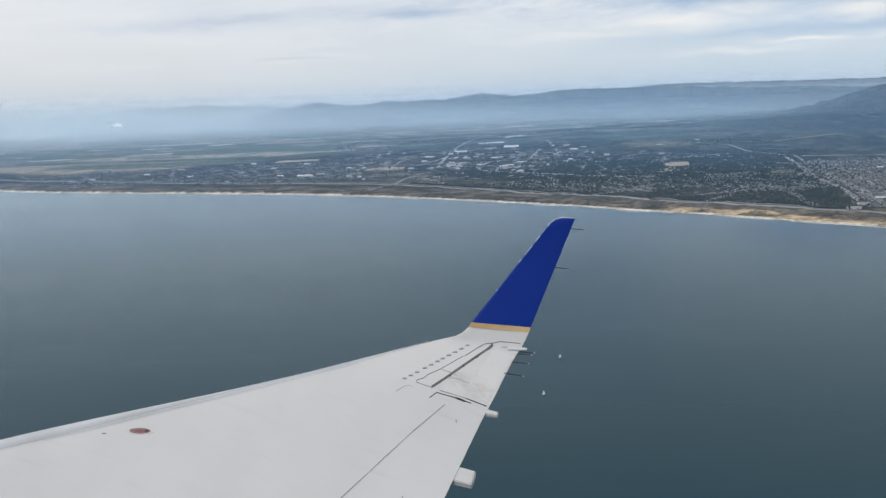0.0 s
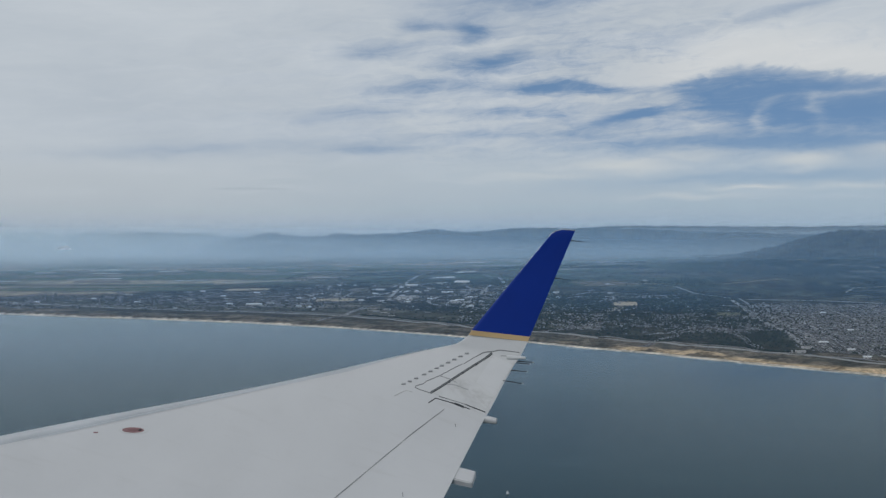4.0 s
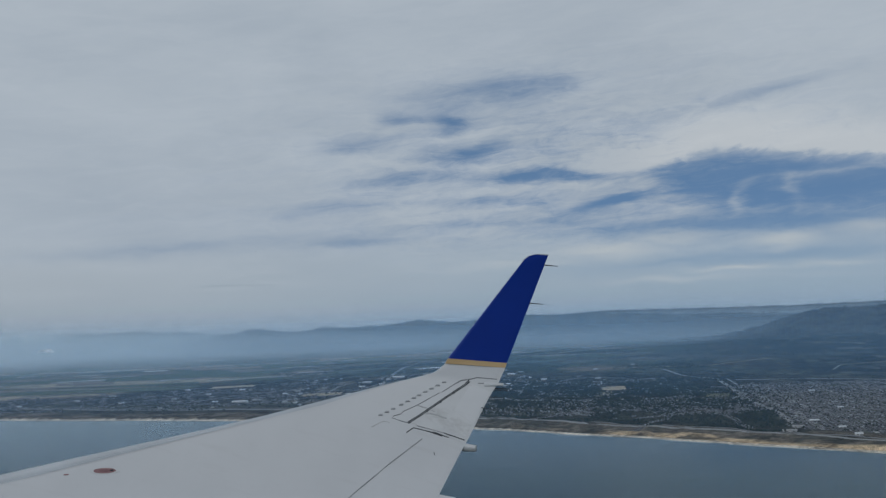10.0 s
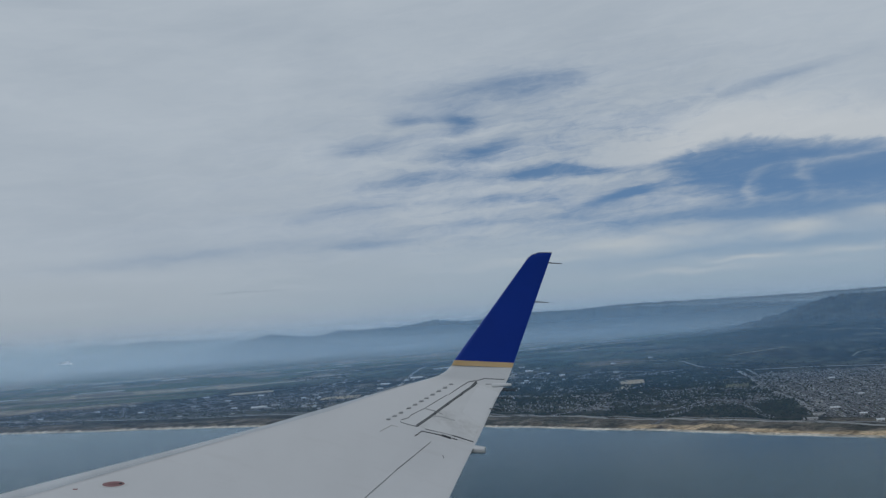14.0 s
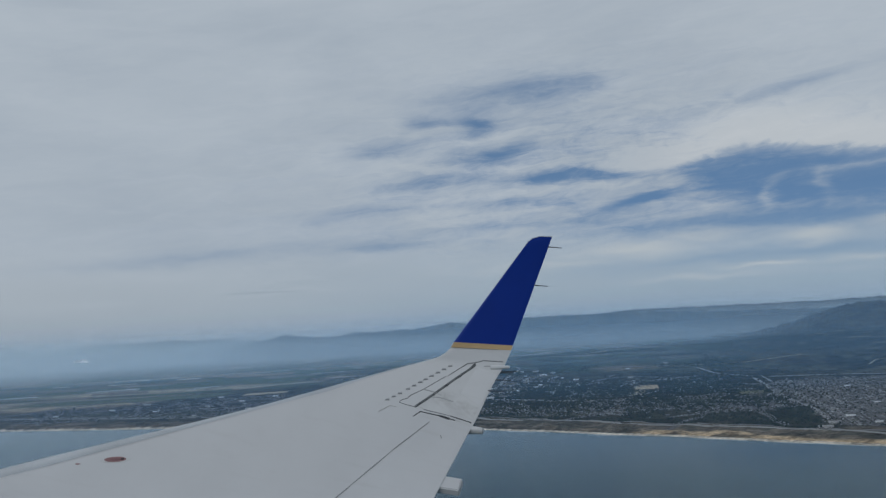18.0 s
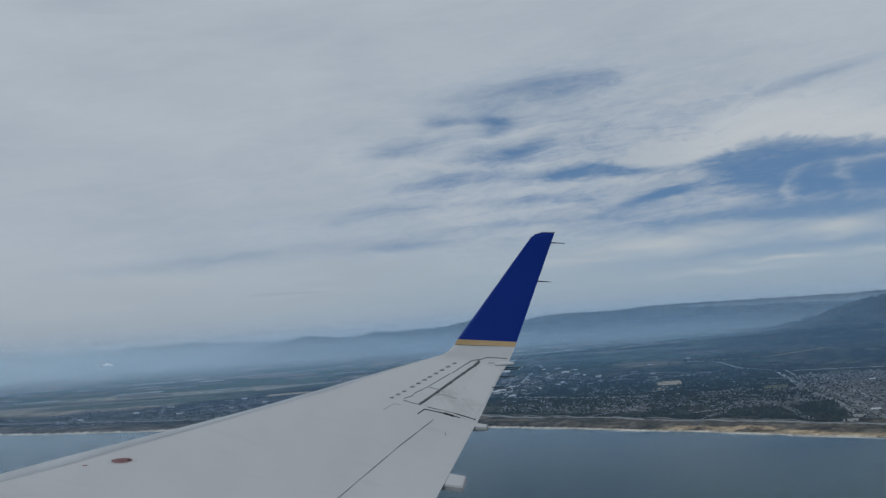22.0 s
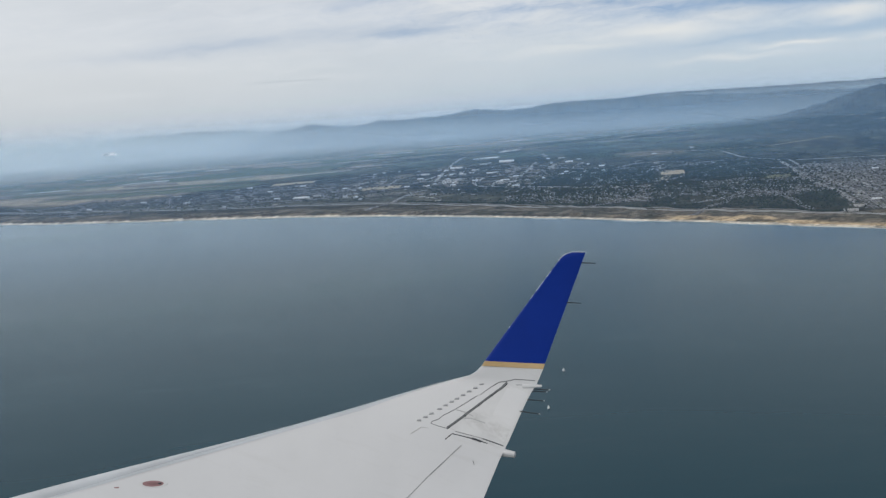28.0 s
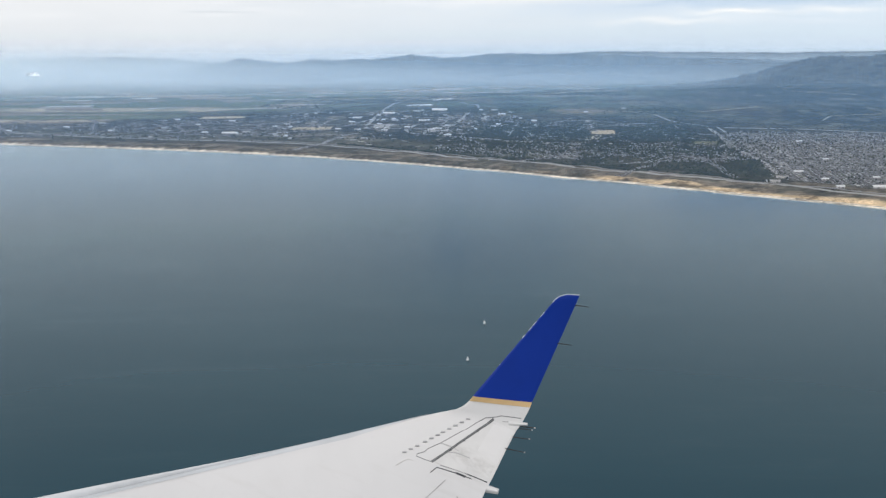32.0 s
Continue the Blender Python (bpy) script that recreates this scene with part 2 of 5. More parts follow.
def painted(name, base, rough, scale=3.0, wear=0.06, metal=0.0, stain=0.0, coat=0.0, relief=0.02, spec=0.5):
    mat, n, b = material(name)
    pos = n.add("ShaderNodeTexCoord").outputs["Object"]
    big = n.noise(pos, scale * 0.35, 4, 0.6)
    small = n.noise(pos, scale * 9, 5, 0.65)
    dark = tuple(c * (1 - 2.2 * wear) for c in base)
    col = n.mix(n.ramp(big, 0.35, 0.7), base, dark)
    col = n.mix(n.m("MULTIPLY", n.ramp(small, 0.55, 0.75), wear * 2.5), col, tuple(c * 0.7 for c in base))
    if stain:
        run = n.noise(n.vm("MULTIPLY", pos, (0.6, 5.0, 1.0)), 2.2, 5, 0.6)
        col = n.mix(n.m("MULTIPLY", n.ramp(run, 0.55, 0.75), stain), col, (0.30, 0.28, 0.25))
    n.put(b.inputs["Base Color"], col)
    n.put(b.inputs["Roughness"], n.m("ADD", rough - 0.06, n.m("MULTIPLY", small, 0.12)))
    b.inputs["Metallic"].default_value = metal
    b.inputs["Coat Weight"].default_value = coat
    b.inputs["Specular IOR Level"].default_value = spec
    if relief:
        bump = n.add("ShaderNodeBump")
        bump.inputs["Strength"].default_value, bump.inputs["Distance"].default_value = relief, 0.01
        n.put(bump.inputs["Height"], small)
        n.put(b.inputs["Normal"], bump.outputs[0])
    return mat


M_WHITE = painted("wing_white_paint", (0.565, 0.57, 0.578), 0.5, 2.0, 0.03, stain=0.10)
def aileron_paint():
    """White paint with a smeared band of oil and dust behind the slot."""
    mat, n, sh = material("aileron_white_paint")
    pos = n.add("ShaderNodeTexCoord").outputs["Object"]
    x, y, z = n.split(pos)
    fine_ = n.noise(n.vm("MULTIPLY", pos, (5.0, 11.0, 3.0)), 2.0, 6, 0.6, 0.8)
    broad = n.noise(pos, 5.0, 4, 0.6)
    off = n.m("DIVIDE", n.m("ADD", y, n.m("ADD", 0.405, n.m("MULTIPLY", n.m("ADD", x, 0.3), 0.10))), 0.06)
    smear = n.m("MULTIPLY", n.m("EXPONENT", n.m("MULTIPLY", n.m("POWER", off, 2.0), -1.0)), n.ramp(fine_, 0.32, 0.7))
    col = n.mix(n.ramp(broad, 0.35, 0.7), (0.555, 0.56, 0.562), (0.51, 0.515, 0.52))
    col = n.mix(n.m("MULTIPLY", smear, 0.5), col, (0.30, 0.295, 0.29))
    col = n.mix(n.m("MULTIPLY", n.ramp(fine_, 0.58, 0.75), 0.18), col, (0.35, 0.34, 0.33))
    n.put(sh.inputs["Base Color"], col)
    n.put(sh.inputs["Roughness"], n.m("ADD", 0.42, n.m("MULTIPLY", broad, 0.15)))
    return mat


M_AILERON = aileron_paint()
M_REFLECT = painted("painted_reflection", (0.585, 0.59, 0.597), 0.45, 3.0, 0.03, stain=0.12)
M_METAL = painted("bare_leading_edge", (0.49, 0.52, 0.55), 0.5, 4.0, 0.06)
M_BLUE = painted("blue_winglet_paint", (0.003, 0.027, 0.235), 0.42, 5.0, 0.05, spec=0.15)
M_GOLD = painted("gold_band_paint", (0.47, 0.325, 0.155), 0.45, 8.0, 0.05)
M_SEAM = painted("dark_seam", (0.028, 0.034, 0.042), 0.7, 10.0, 0.05)
M_GREY = painted("grey_edge", (0.35, 0.36, 0.37), 0.5, 8.0, 0.05)
M_RED = painted("faded_red_paint", (0.27, 0.150, 0.155), 0.6, 20.0, 0.12)
M_LINE = painted("worn_seam", (0.20, 0.21, 0.22), 0.7, 10.0, 0.1)
M_FAINT = painted("faint_scuff", (0.57, 0.57, 0.57), 0.6, 8.0, 0.05)
M_WICK = painted("black_carbon_wick", (0.02, 0.02, 0.022), 0.6, 20.0, 0.05)


def water_material():
    mat = bpy.data.materials.new("sea_water")
    mat.use_nodes = True
    n = Nodes(mat.node_tree)
    pos = n.add("ShaderNodeTexCoord").outputs["Object"]
    patch = n.noise(n.vm("MULTIPLY", pos, (0.004, 0.012, 0.01)), 1.0, 4, 0.55, 0.8)
    streak = n.noise(n.vm("MULTIPLY", pos, (0.03, 0.15, 0.05)), 1.0, 6, 0.65, 0.9)
    deep, glint = n.add("ShaderNodeBsdfDiffuse"), n.add("ShaderNodeBsdfGlossy")
    col = n.mix(n.ramp(patch, 0.3, 0.7), (0.001, 0.034, 0.054), (0.003, 0.040, 0.061))
    col = n.mix(n.m("MULTIPLY", n.ramp(streak, 0.5, 0.75), 0.05), col, (0.045, 0.08, 0.095))
    n.put(deep.inputs["Color"], col)
    glint.inputs["Color"].default_value = (0.605, 0.675, 0.70, 1)
    n.put(glint.inputs["Roughness"], n.m("ADD", 0.10, n.m("ADD", n.m("MULTIPLY", patch, 0.08), n.m("MULTIPLY", streak, 0.04))))
    fres = n.add("ShaderNodeFresnel")
    fres.inputs[0].default_value = 1.33
    mixs = n.add("ShaderNodeMixShader")
    steep = n.m("MULTIPLY", fres.outputs[0], n.m("ADD", 0.44, n.m("MULTIPLY", fres.outputs[0], 1.2)))
    n.put(mixs.inputs[0], n.m("MULTIPLY", steep, n.m("ADD", 0.98, n.m("MULTIPLY", n.ramp(streak, 0.42, 0.72), n.m("ADD", 0.03, n.m("MULTIPLY", n.ramp(patch, 0.4, 0.65), 0.11))))))
    n.put(mixs.inputs[1], deep.outputs[0])
    n.put(mixs.inputs[2], glint.outputs[0])
    n.put(n.add("ShaderNodeOutputMaterial").inputs[0], mixs.outputs[0])
    return mat


def land_material():
    mat, n, b = material("land")
    cover = n.add("ShaderNodeAttribute", attr="cover").outputs["Color"]
    pos = n.add("ShaderNodeTexCoord").outputs["Object"]
    grain = n.noise(pos, 0.30, 6, 0.72)
    clump = n.noise(pos, 0.045, 6, 0.68)
    k = n.m("ADD", 0.22, n.m("ADD", n.m("MULTIPLY", n.ramp(grain, 0.36, 0.66), 0.6), n.m("MULTIPLY", n.ramp(clump, 0.34, 0.68), 0.62)))
    k = n.m("MULTIPLY", k, 1.05)
    tint = n.vm("MULTIPLY", cover, n.join(k, k, k))
    n.put(b.inputs["Base Color"], tint)
    b.inputs["Roughness"].default_value = 0.95
    b.inputs["Specular IOR Level"].default_value = 0.1
    bump = n.add("ShaderNodeBump")
    bump.inputs["Strength"].default_value, bump.inputs["Distance"].default_value = 0.6, 1.5
    n.put(bump.inputs["Height"], n.m("ADD", grain, n.m("MULTIPLY", clump, 2.0)))
    n.put(b.inputs["Normal"], bump.outputs[0])
    return mat


def spread_material(name, cols, rough=0.85, scale=0.8):
    """One of several colours for each loose piece of a joined mesh."""
    mat, n, b = material(name)
    pick = n.add("ShaderNodeNewGeometry").outputs["Random Per Island"]
    r = n.add("ShaderNodeValToRGB")
    r.color_ramp.interpolation = "CONSTANT"
    r.color_ramp.elements[0].color = (*cols[0], 1)
    r.color_ramp.elements[1].position = 1.0 / len(cols)
    r.color_ramp.elements[1].color = (*cols[1], 1)
    for i, c in enumerate(cols[2:], 2):
        r.color_ramp.elements.new(i / len(cols)).color = (*c, 1)
    n.put(r.inputs[0], pick)
    pos = n.add("ShaderNodeTexCoord").outputs["Object"]
    soil = n.ramp(n.noise(pos, scale, 4, 0.6), 0.3, 0.75)
    n.put(b.inputs["Base Color"], n.mix(n.m("MULTIPLY", soil, 0.35), r.outputs[0], (0.11, 0.11, 0.11)))
    b.inputs["Roughness"].default_value = rough
    b.inputs["Specular IOR Level"].default_value = 0.2
    return mat


def ground_paint(name, a, c, scale, rough=0.9, relief=0.0):
    mat, n, b = material(name)
    pos = n.add("ShaderNodeTexCoord").outputs["Object"]
    big, small = n.noise(pos, scale, 5, 0.65), n.noise(pos, scale * 12, 4, 0.6)
    col = n.mix(n.ramp(big, 0.3, 0.7), a, c)
    n.put(b.inputs["Base Color"], n.mix(n.m("MULTIPLY", small, 0.4), col, tuple(x * 0.6 for x in a)))
    b.inputs["Roughness"].default_value = rough
    b.inputs["Specular IOR Level"].default_value = 0.2
    if relief:
        bump = n.add("ShaderNodeBump")
        bump.inputs["Strength"].default_value, bump.inputs["Distance"].default_value = 1.0, relief
        n.put(bump.inputs["Height"], n.m("ADD", big, n.m("MULTIPLY", small, 0.2)))
        n.put(b.inputs["Normal"], bump.outputs[0])
    return mat


def mist_material():
    mat = bpy.data.materials.new("mist")
    mat.use_nodes = True
    n = Nodes(mat.node_tree)
    pos = n.add("ShaderNodeTexCoord").outputs["Object"]
    px, py, pz = n.split(pos)
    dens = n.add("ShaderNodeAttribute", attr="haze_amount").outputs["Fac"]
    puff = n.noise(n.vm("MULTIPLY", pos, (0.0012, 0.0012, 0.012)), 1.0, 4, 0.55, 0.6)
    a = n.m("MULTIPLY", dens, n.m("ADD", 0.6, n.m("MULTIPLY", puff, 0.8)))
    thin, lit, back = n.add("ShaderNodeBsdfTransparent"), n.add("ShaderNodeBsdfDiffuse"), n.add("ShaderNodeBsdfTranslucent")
    # airlight is put into the sheet colour: blue near, paler far off
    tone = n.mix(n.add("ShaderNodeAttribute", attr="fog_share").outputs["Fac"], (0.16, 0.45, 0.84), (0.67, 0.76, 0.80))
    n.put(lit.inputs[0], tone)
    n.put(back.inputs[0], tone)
    # normals fixed to the vertical, so the haze sheets take more light
    n.put(lit.inputs["Normal"], n.join(0.0, 0.0, 1.0))
    n.put(back.inputs["Normal"], n.join(0.0, 0.0, -1.0))
    body = n.add("ShaderNodeAddShader")
    n.put(body.inputs[0], lit.outputs[0])
    n.put(body.inputs[1], back.outputs[0])
    mixs = n.add("ShaderNodeMixShader")
    n.put(mixs.inputs[0], a)
    n.put(mixs.inputs[1], thin.outputs[0])
    n.put(mixs.inputs[2], body.outputs[0])
    n.put(n.add("ShaderNodeOutputMaterial").inputs[0], mixs.outputs[0])
    return mat


M_SEA, M_LAND, M_MIST = water_material(), land_material(), mist_material()
M_FOAM = ground_paint("surf_foam", (0.75, 0.78, 0.78), (0.55, 0.6, 0.6), 0.2)
M_ROAD = ground_paint("pale_road", (0.40, 0.39, 0.37), (0.30, 0.29, 0.28), 0.05)
M_STREET = ground_paint("street_asphalt", (0.28, 0.275, 0.265), (0.20, 0.20, 0.195), 0.05)
M_SANDPATCH = ground_paint("bare_sand", (0.52, 0.44, 0.31), (0.40, 0.33, 0.22), 0.06)
M_ROOF = spread_material("house_roofs", [(0.19, 0.188, 0.185), (0.11, 0.11, 0.115), (0.30, 0.30, 0.30), (0.13, 0.12, 0.115), (0.06, 0.06, 0.065), (0.22, 0.22, 0.22), (0.50, 0.50, 0.49), (0.13, 0.125, 0.125), (0.24, 0.24, 0.24)])
M_WALL = spread_material("house_walls", [(0.22, 0.218, 0.216), (0.34, 0.34, 0.34), (0.16, 0.158, 0.156), (0.28, 0.28, 0.28)])
M_SHED = ground_paint("white_metal_roof", (0.78, 0.79, 0.79), (0.66, 0.67, 0.68), 0.1, 0.6)
M_SHEDWALL = ground_paint("pale_shed_wall", (0.55, 0.54, 0.52), (0.45, 0.44, 0.42), 0.3)
M_GREYROOF = ground_paint("grey_flat_roof", (0.42, 0.41, 0.39), (0.32, 0.31, 0.30), 0.2)
M_TREE = spread_material("tree_leaves", [(0.016, 0.029, 0.022), (0.026, 0.040, 0.025), (0.013, 0.025, 0.019), (0.042, 0.054, 0.033)], 0.9, 1.5)
M_FAR = ground_paint("chaparral_slope", (0.024, 0.030, 0.026), (0.15, 0.135, 0.10), 0.02, relief=45.0)
M_RIDGE = ground_paint("far_grass_slope", (0.05, 0.06, 0.055), (0.16, 0.15, 0.115), 0.014, relief=40.0)


# ---- mesh helpers ----
def part(name, bm, mat, parent=None, label="", smooth=False):
    me = bpy.data.meshes.new(name)
    bmesh.ops.recalc_face_normals(bm, faces=bm.faces)
    bm.to_mesh(me)
    bm.free()
    for m_ in (mat if isinstance(mat, (list, tuple)) else [mat]):
        me.materials.append(m_)
    if smooth:
        for p in me.polygons:
            p.use_smooth = True
        me.set_sharp_from_angle(angle=radians(40))
    ob = new(name, me)
    ob.parent = parent
    return tagged(ob, label)


def sheet_mesh(name, verts, faces, mat, slots=None, smooth=False):
    me = bpy.data.meshes.new(name)
    verts, faces = np.asarray(verts, np.float32), np.asarray(faces, np.int32)
    k = faces.shape[1]
    me.vertices.add(len(verts))
    me.vertices.foreach_set("co", verts.ravel())
    me.loops.add(faces.size)
    me.loops.foreach_set("vertex_index", faces.ravel())
    me.polygons.add(len(faces))
    me.polygons.foreach_set("loop_start", np.arange(0, faces.size, k, dtype=np.int32))
    if slots is not None:
        me.polygons.foreach_set("material_index", np.asarray(slots, np.int32))
    if smooth:
        me.polygons.foreach_set("use_smooth", np.ones(len(faces), bool))
    for m_ in (mat if isinstance(mat, (list, tuple)) else [mat]):
        me.materials.append(m_)
    me.update(calc_edges=True)
    me.validate()
    return new(name, me)


_rng = np.random.RandomState(5)
_TAB = _rng.rand(256, 256)


def vnoise(x, y):
    xi, yi = np.floor(x).astype(int), np.floor(y).astype(int)
    fx, fy = x - xi, y - yi
    fx, fy = fx * fx * (3 - 2 * fx), fy * fy * (3 - 2 * fy)
    a, b = _TAB[xi & 255, yi & 255], _TAB[(xi + 1) & 255, yi & 255]
    c, d = _TAB[xi & 255, (yi + 1) & 255], _TAB[(xi + 1) & 255, (yi + 1) & 255]
    return (a * (1 - fx) + b * fx) * (1 - fy) + (c * (1 - fx) + d * fx) * fy


def fbm(x, y, octs=5, gain=0.55):
    out_, amp, tot = 0.0, 1.0, 0.0
    for i in range(octs):
        out_ = out_ + amp * vnoise(x + 17.3 * i, y + 9.1 * i)
        tot += amp
        amp, x, y = amp * gain, x * 2.03, y * 2.03
    return out_ / tot


def step(a, b, x):
    q = np.clip((x - a) / (b - a), 0, 1)
    return q * q * (3 - 2 * q)


# ---- the coast and its land ----
# along-shore s grows to the south, inland w grows away from the sea
ES, EW = np.array([0.72, -0.694]), np.array([0.694, 0.72])
SHORE_S = np.array([-6000, -3000, -1900, -1300, -1110, -970, -842, -700, -576, -443, -257, 0, 400, 1200, 3000])
SHORE_W = np.array([-900, 60, 380, 447, 468, 522, 573, 610, 626, 624, 613, 592, 560, 420, 0])


SHIFT = (-26.0, 25.0)  # the land is laid out about its own origin


def sw(x, y):
    return x * ES[0] + y * ES[1], x * EW[0] + y * EW[1]


def xy(s, w_):
    det = ES[0] * EW[1] - ES[1] * EW[0]
    return (s * EW[1] - w_ * ES[1]) / det, (ES[0] * w_ - EW[0] * s) / det


def shore(s):
    base = sum(np.interp(s + k, SHORE_S, SHORE_W) for k in (-90, -45, 0, 45, 90)) / 5
    return base + 3.0 * (vnoise(s / 37.0, s * 0) - 0.5) + 2.0 * (vnoise(s / 11.0, s * 0 + 3) - 0.5)


def land_height(x, y):
    s, w_ = sw(x, y)
    d = w_ - shore(s)
    z = np.where(d < 0, d * 0.12, np.minimum(d * 0.07, 0.7))
    dune = step(7, 22, d) * (1 - step(60, 110, d))
    z = z + dune * (0.5 + 1.5 * step(0.35, 0.75, fbm(s / 26.0, w_ / 13.0, 4)))
    z = z + step(60, 160, d) * (1.6 + 2.5 * fbm(x / 160.0, y / 160.0, 3))
    hill = np.exp(-(((x - 950) / 620) ** 2 + ((y - 2150) / 720) ** 2))
    hill2 = np.exp(-(((x - 150) / 330) ** 2 + ((y - 1950) / 420) ** 2))
    z = z + step(100, 500, d) * (26 * hill * (0.6 + 0.8 * fbm(x / 300.0, y / 300.0, 4)) + 7 * hill2 * (0.4 + 0.9 * fbm(x / 130.0, y / 130.0, 4)))
    return np.maximum(z, -6.0)


# street grid of the town: a runs inland, b across
GA, GB = np.array([0.16, 0.987]), np.array([0.987, -0.16])


def town_weight(x, y):
    """Density of houses of the three settlements."""
    s, w_ = sw(x, y)
    d = w_ - shore(s)
    edge = x - (278 + 0.16 * (y - 738))
    wob = 40 * (fbm(x / 90.0, y / 90.0, 3) - 0.5)
    south = step(-6, 12, edge) * step(74, 92, d + 0.2 * wob) * (1 - step(1090, 1170, y + 0.15 * (x - 300) + wob))
    north = step(-560, -500, x + wob) * (1 - step(-140, -60, x + wob)) * step(52, 85, d + wob) * (1 - step(1380, 1500, y + wob - 0.25 * (x + 300)))
    mid = step(-190, -120, x + wob) * (1 - step(120, 200, x + wob)) * step(70, 125, d) * (1 - step(1560, 1720, y + wob))
    gully = step(0, 10, edge + 34) * (1 - step(-8, 0, edge)) * step(80, 105, d) * (1 - step(1000, 1060, y))
    east = step(120, 190, x + wob) * (1 - step(-30, -10, edge)) * step(78, 100, d) * (1 - step(1250, 1330, y + wob))
    return south, north, mid, east, gully


def wood_weight(x, y):
    s, w_ = sw(x, y)
    d = w_ - shore(s)
    core = np.exp(-(((x - 190) / 130) ** 2 + ((y - 1130) / 170) ** 2))
    core2 = np.exp(-(((x - 60) / 260) ** 2 + ((y - 1800) / 260) ** 2))
    patch = step(0.46, 0.62, fbm(x / 70.0 + 5, y / 70.0, 4))
    glade = 1 - np.exp(-((((x - 226) / 17) ** 2 + ((y - 1150) / 55) ** 2) ** 2))
    return glade * step(75, 100, d) * np.clip(1.25 * core + 0.9 * core2 * step(1300, 1500, y), 0, 1) * (0.35 + 0.65 * patch)


def cover_colour(x, y):
    s, w_ = sw(x, y)
    d = w_ - shore(s)
    f1, f2 = fbm(x / 60.0, y / 60.0, 5), fbm(x / 240.0 + 9, y / 240.0, 5)
    scrub = np.array([0.036, 0.038, 0.029])
    col = scrub * (0.7 + 0.7 * f1)[..., None] * np.ones(3)

    def lay(wt, c):
        nonlocal col
        wt = np.clip(wt, 0, 1)[..., None]
        col = col * (1 - wt) + np.asarray(c) * wt

    # broad valley of fields behind the coast towns
    valley = step(1500, 1800, y + 0.9 * x * (x > 0) + 60 * (f2 - 0.5))
    u1, u2 = (0.93 * x + 0.36 * y) / 85.0, (-0.36 * x + 0.93 * y) / 150.0
    cell = _TAB[np.floor(u1).astype(int) & 255, np.floor(u2 + 0.5 * np.floor(u1)).astype(int) & 255]
    crop = np.where(cell[..., None] < 0.45, np.array([0.13, 0.17, 0.10]), np.where(cell[..., None] < 0.72, np.array([0.20, 0.20, 0.14]), np.where(cell[..., None] < 0.93, np.array([0.30, 0.26, 0.19]), np.array([0.34, 0.32, 0.28]))))
    flatland = valley * (1 - step(100, 700, x - 0.25 * (y - 1500)))
    col = col * (1 - flatland[..., None] * 0.85) + crop * flatland[..., None] * 0.85
    # dry farmland north of the towns
    north_farm = step(120, 190, d) * (1 - step(-430, -360, x)) * (1 - step(1560, 1640, y + 0.06 * x))
    lay(north_farm * (0.75 + 0.3 * f1), (0.46, 0.385, 0.28))
    band = step(1480, 1500, y - 0.02 * x) * (1 - step(1590, 1610, y)) * step(-640, -600, x) * (1 - step(-330, -300, x))
    lay(band, (0.15, 0.172, 0.11))
    dry = step(1650, 1680, y + 0.08 * x) * (1 - step(1790, 1830, y + 0.08 * x)) * step(-800, -560, x) * (1 - step(-340, -260, x))
    lay(dry * 0.9, (0.50, 0.42, 0.30))
    strip = step(1700, 1715, y - 0.5 * (x + 330)) * (1 - step(1745, 1765, y - 0.5 * (x + 330))) * step(-345, -325, x) * (1 - step(-150, -110, x))
    lay(strip, (0.46, 0.43, 0.36))
    # hills: dark chaparral with grass openings
    hills = step(1150, 1300, y + 0.2 * (x - 400)) * step(-60, 250, x - 0.05 * (y - 1200)) * (1 - flatland)
    lay(hills * 0.9, (0.022, 0.027, 0.022))
    lay(hills * step(0.58, 0.68, fbm(x / 110.0 + 3, y / 60.0, 4)) * 0.5, (0.075, 0.078, 0.058))
    lay(hills * step(0.66, 0.72, fbm(x / 20.0 + 1, y / 24.0, 4)) * 0.5, (0.28, 0.25, 0.19))
    south, north, mid, east, gully = town_weight(x, y)
    lay(south * 0.9, (0.16, 0.158, 0.15))
    lay((north * 0.8 + mid * 0.65 + east * 0.6) * 0.9, (0.055, 0.055, 0.048))
    lay(north * 0.6, (0.095, 0.092, 0.085))
    lay(mid * step(0.58, 0.64, fbm(x / 45.0, y / 60.0, 3)) * 0.8, (0.27, 0.24, 0.19))
    lay(step(80, 95, d) * (1 - step(150, 190, d)) * (1 - south) * (0.4 + 0.35 * step(0.4, 0.6, f1)), (0.105, 0.108, 0.082))
    lay(gully * 0.6, (0.035, 0.042, 0.030))
    lay(wood_weight(x, y) * 0.95, (0.018, 0.025, 0.018))
    glade = step(0.56, 0.62, fbm(x / 22.0 + 31, y / 34.0, 4)) * step(95, 130, d) * (1 - step(1650, 1750, y)) * step(-250, -150, x) * (1 - south)
    lay(glade * 0.6, (0.12, 0.115, 0.085))
    lay(south * step(0.60, 0.66, fbm(x / 18.0 + 3, y / 26.0, 3)) * 0.7, (0.075, 0.085, 0.055))
    # dune belt and beach
    belt = step(5, 14, d) * (1 - step(50, 88, d + 30 * (f1 - 0.5)))
    heath = step(0.40, 0.60, fbm(s / 12.0 + 2, w_ / 17.0, 5))[..., None]
    wt_ = (belt * 0.95)[..., None]
    col = col * (1 - wt_) + wt_ * (np.array([0.10, 0.096, 0.075]) * heath + np.array([0.21, 0.18, 0.14]) * (1 - heath))
    bare = step(0.52, 0.64, fbm(s / 14.0 + 4, w_ / 11.0, 5)) * (1 - step(10, 30, d))
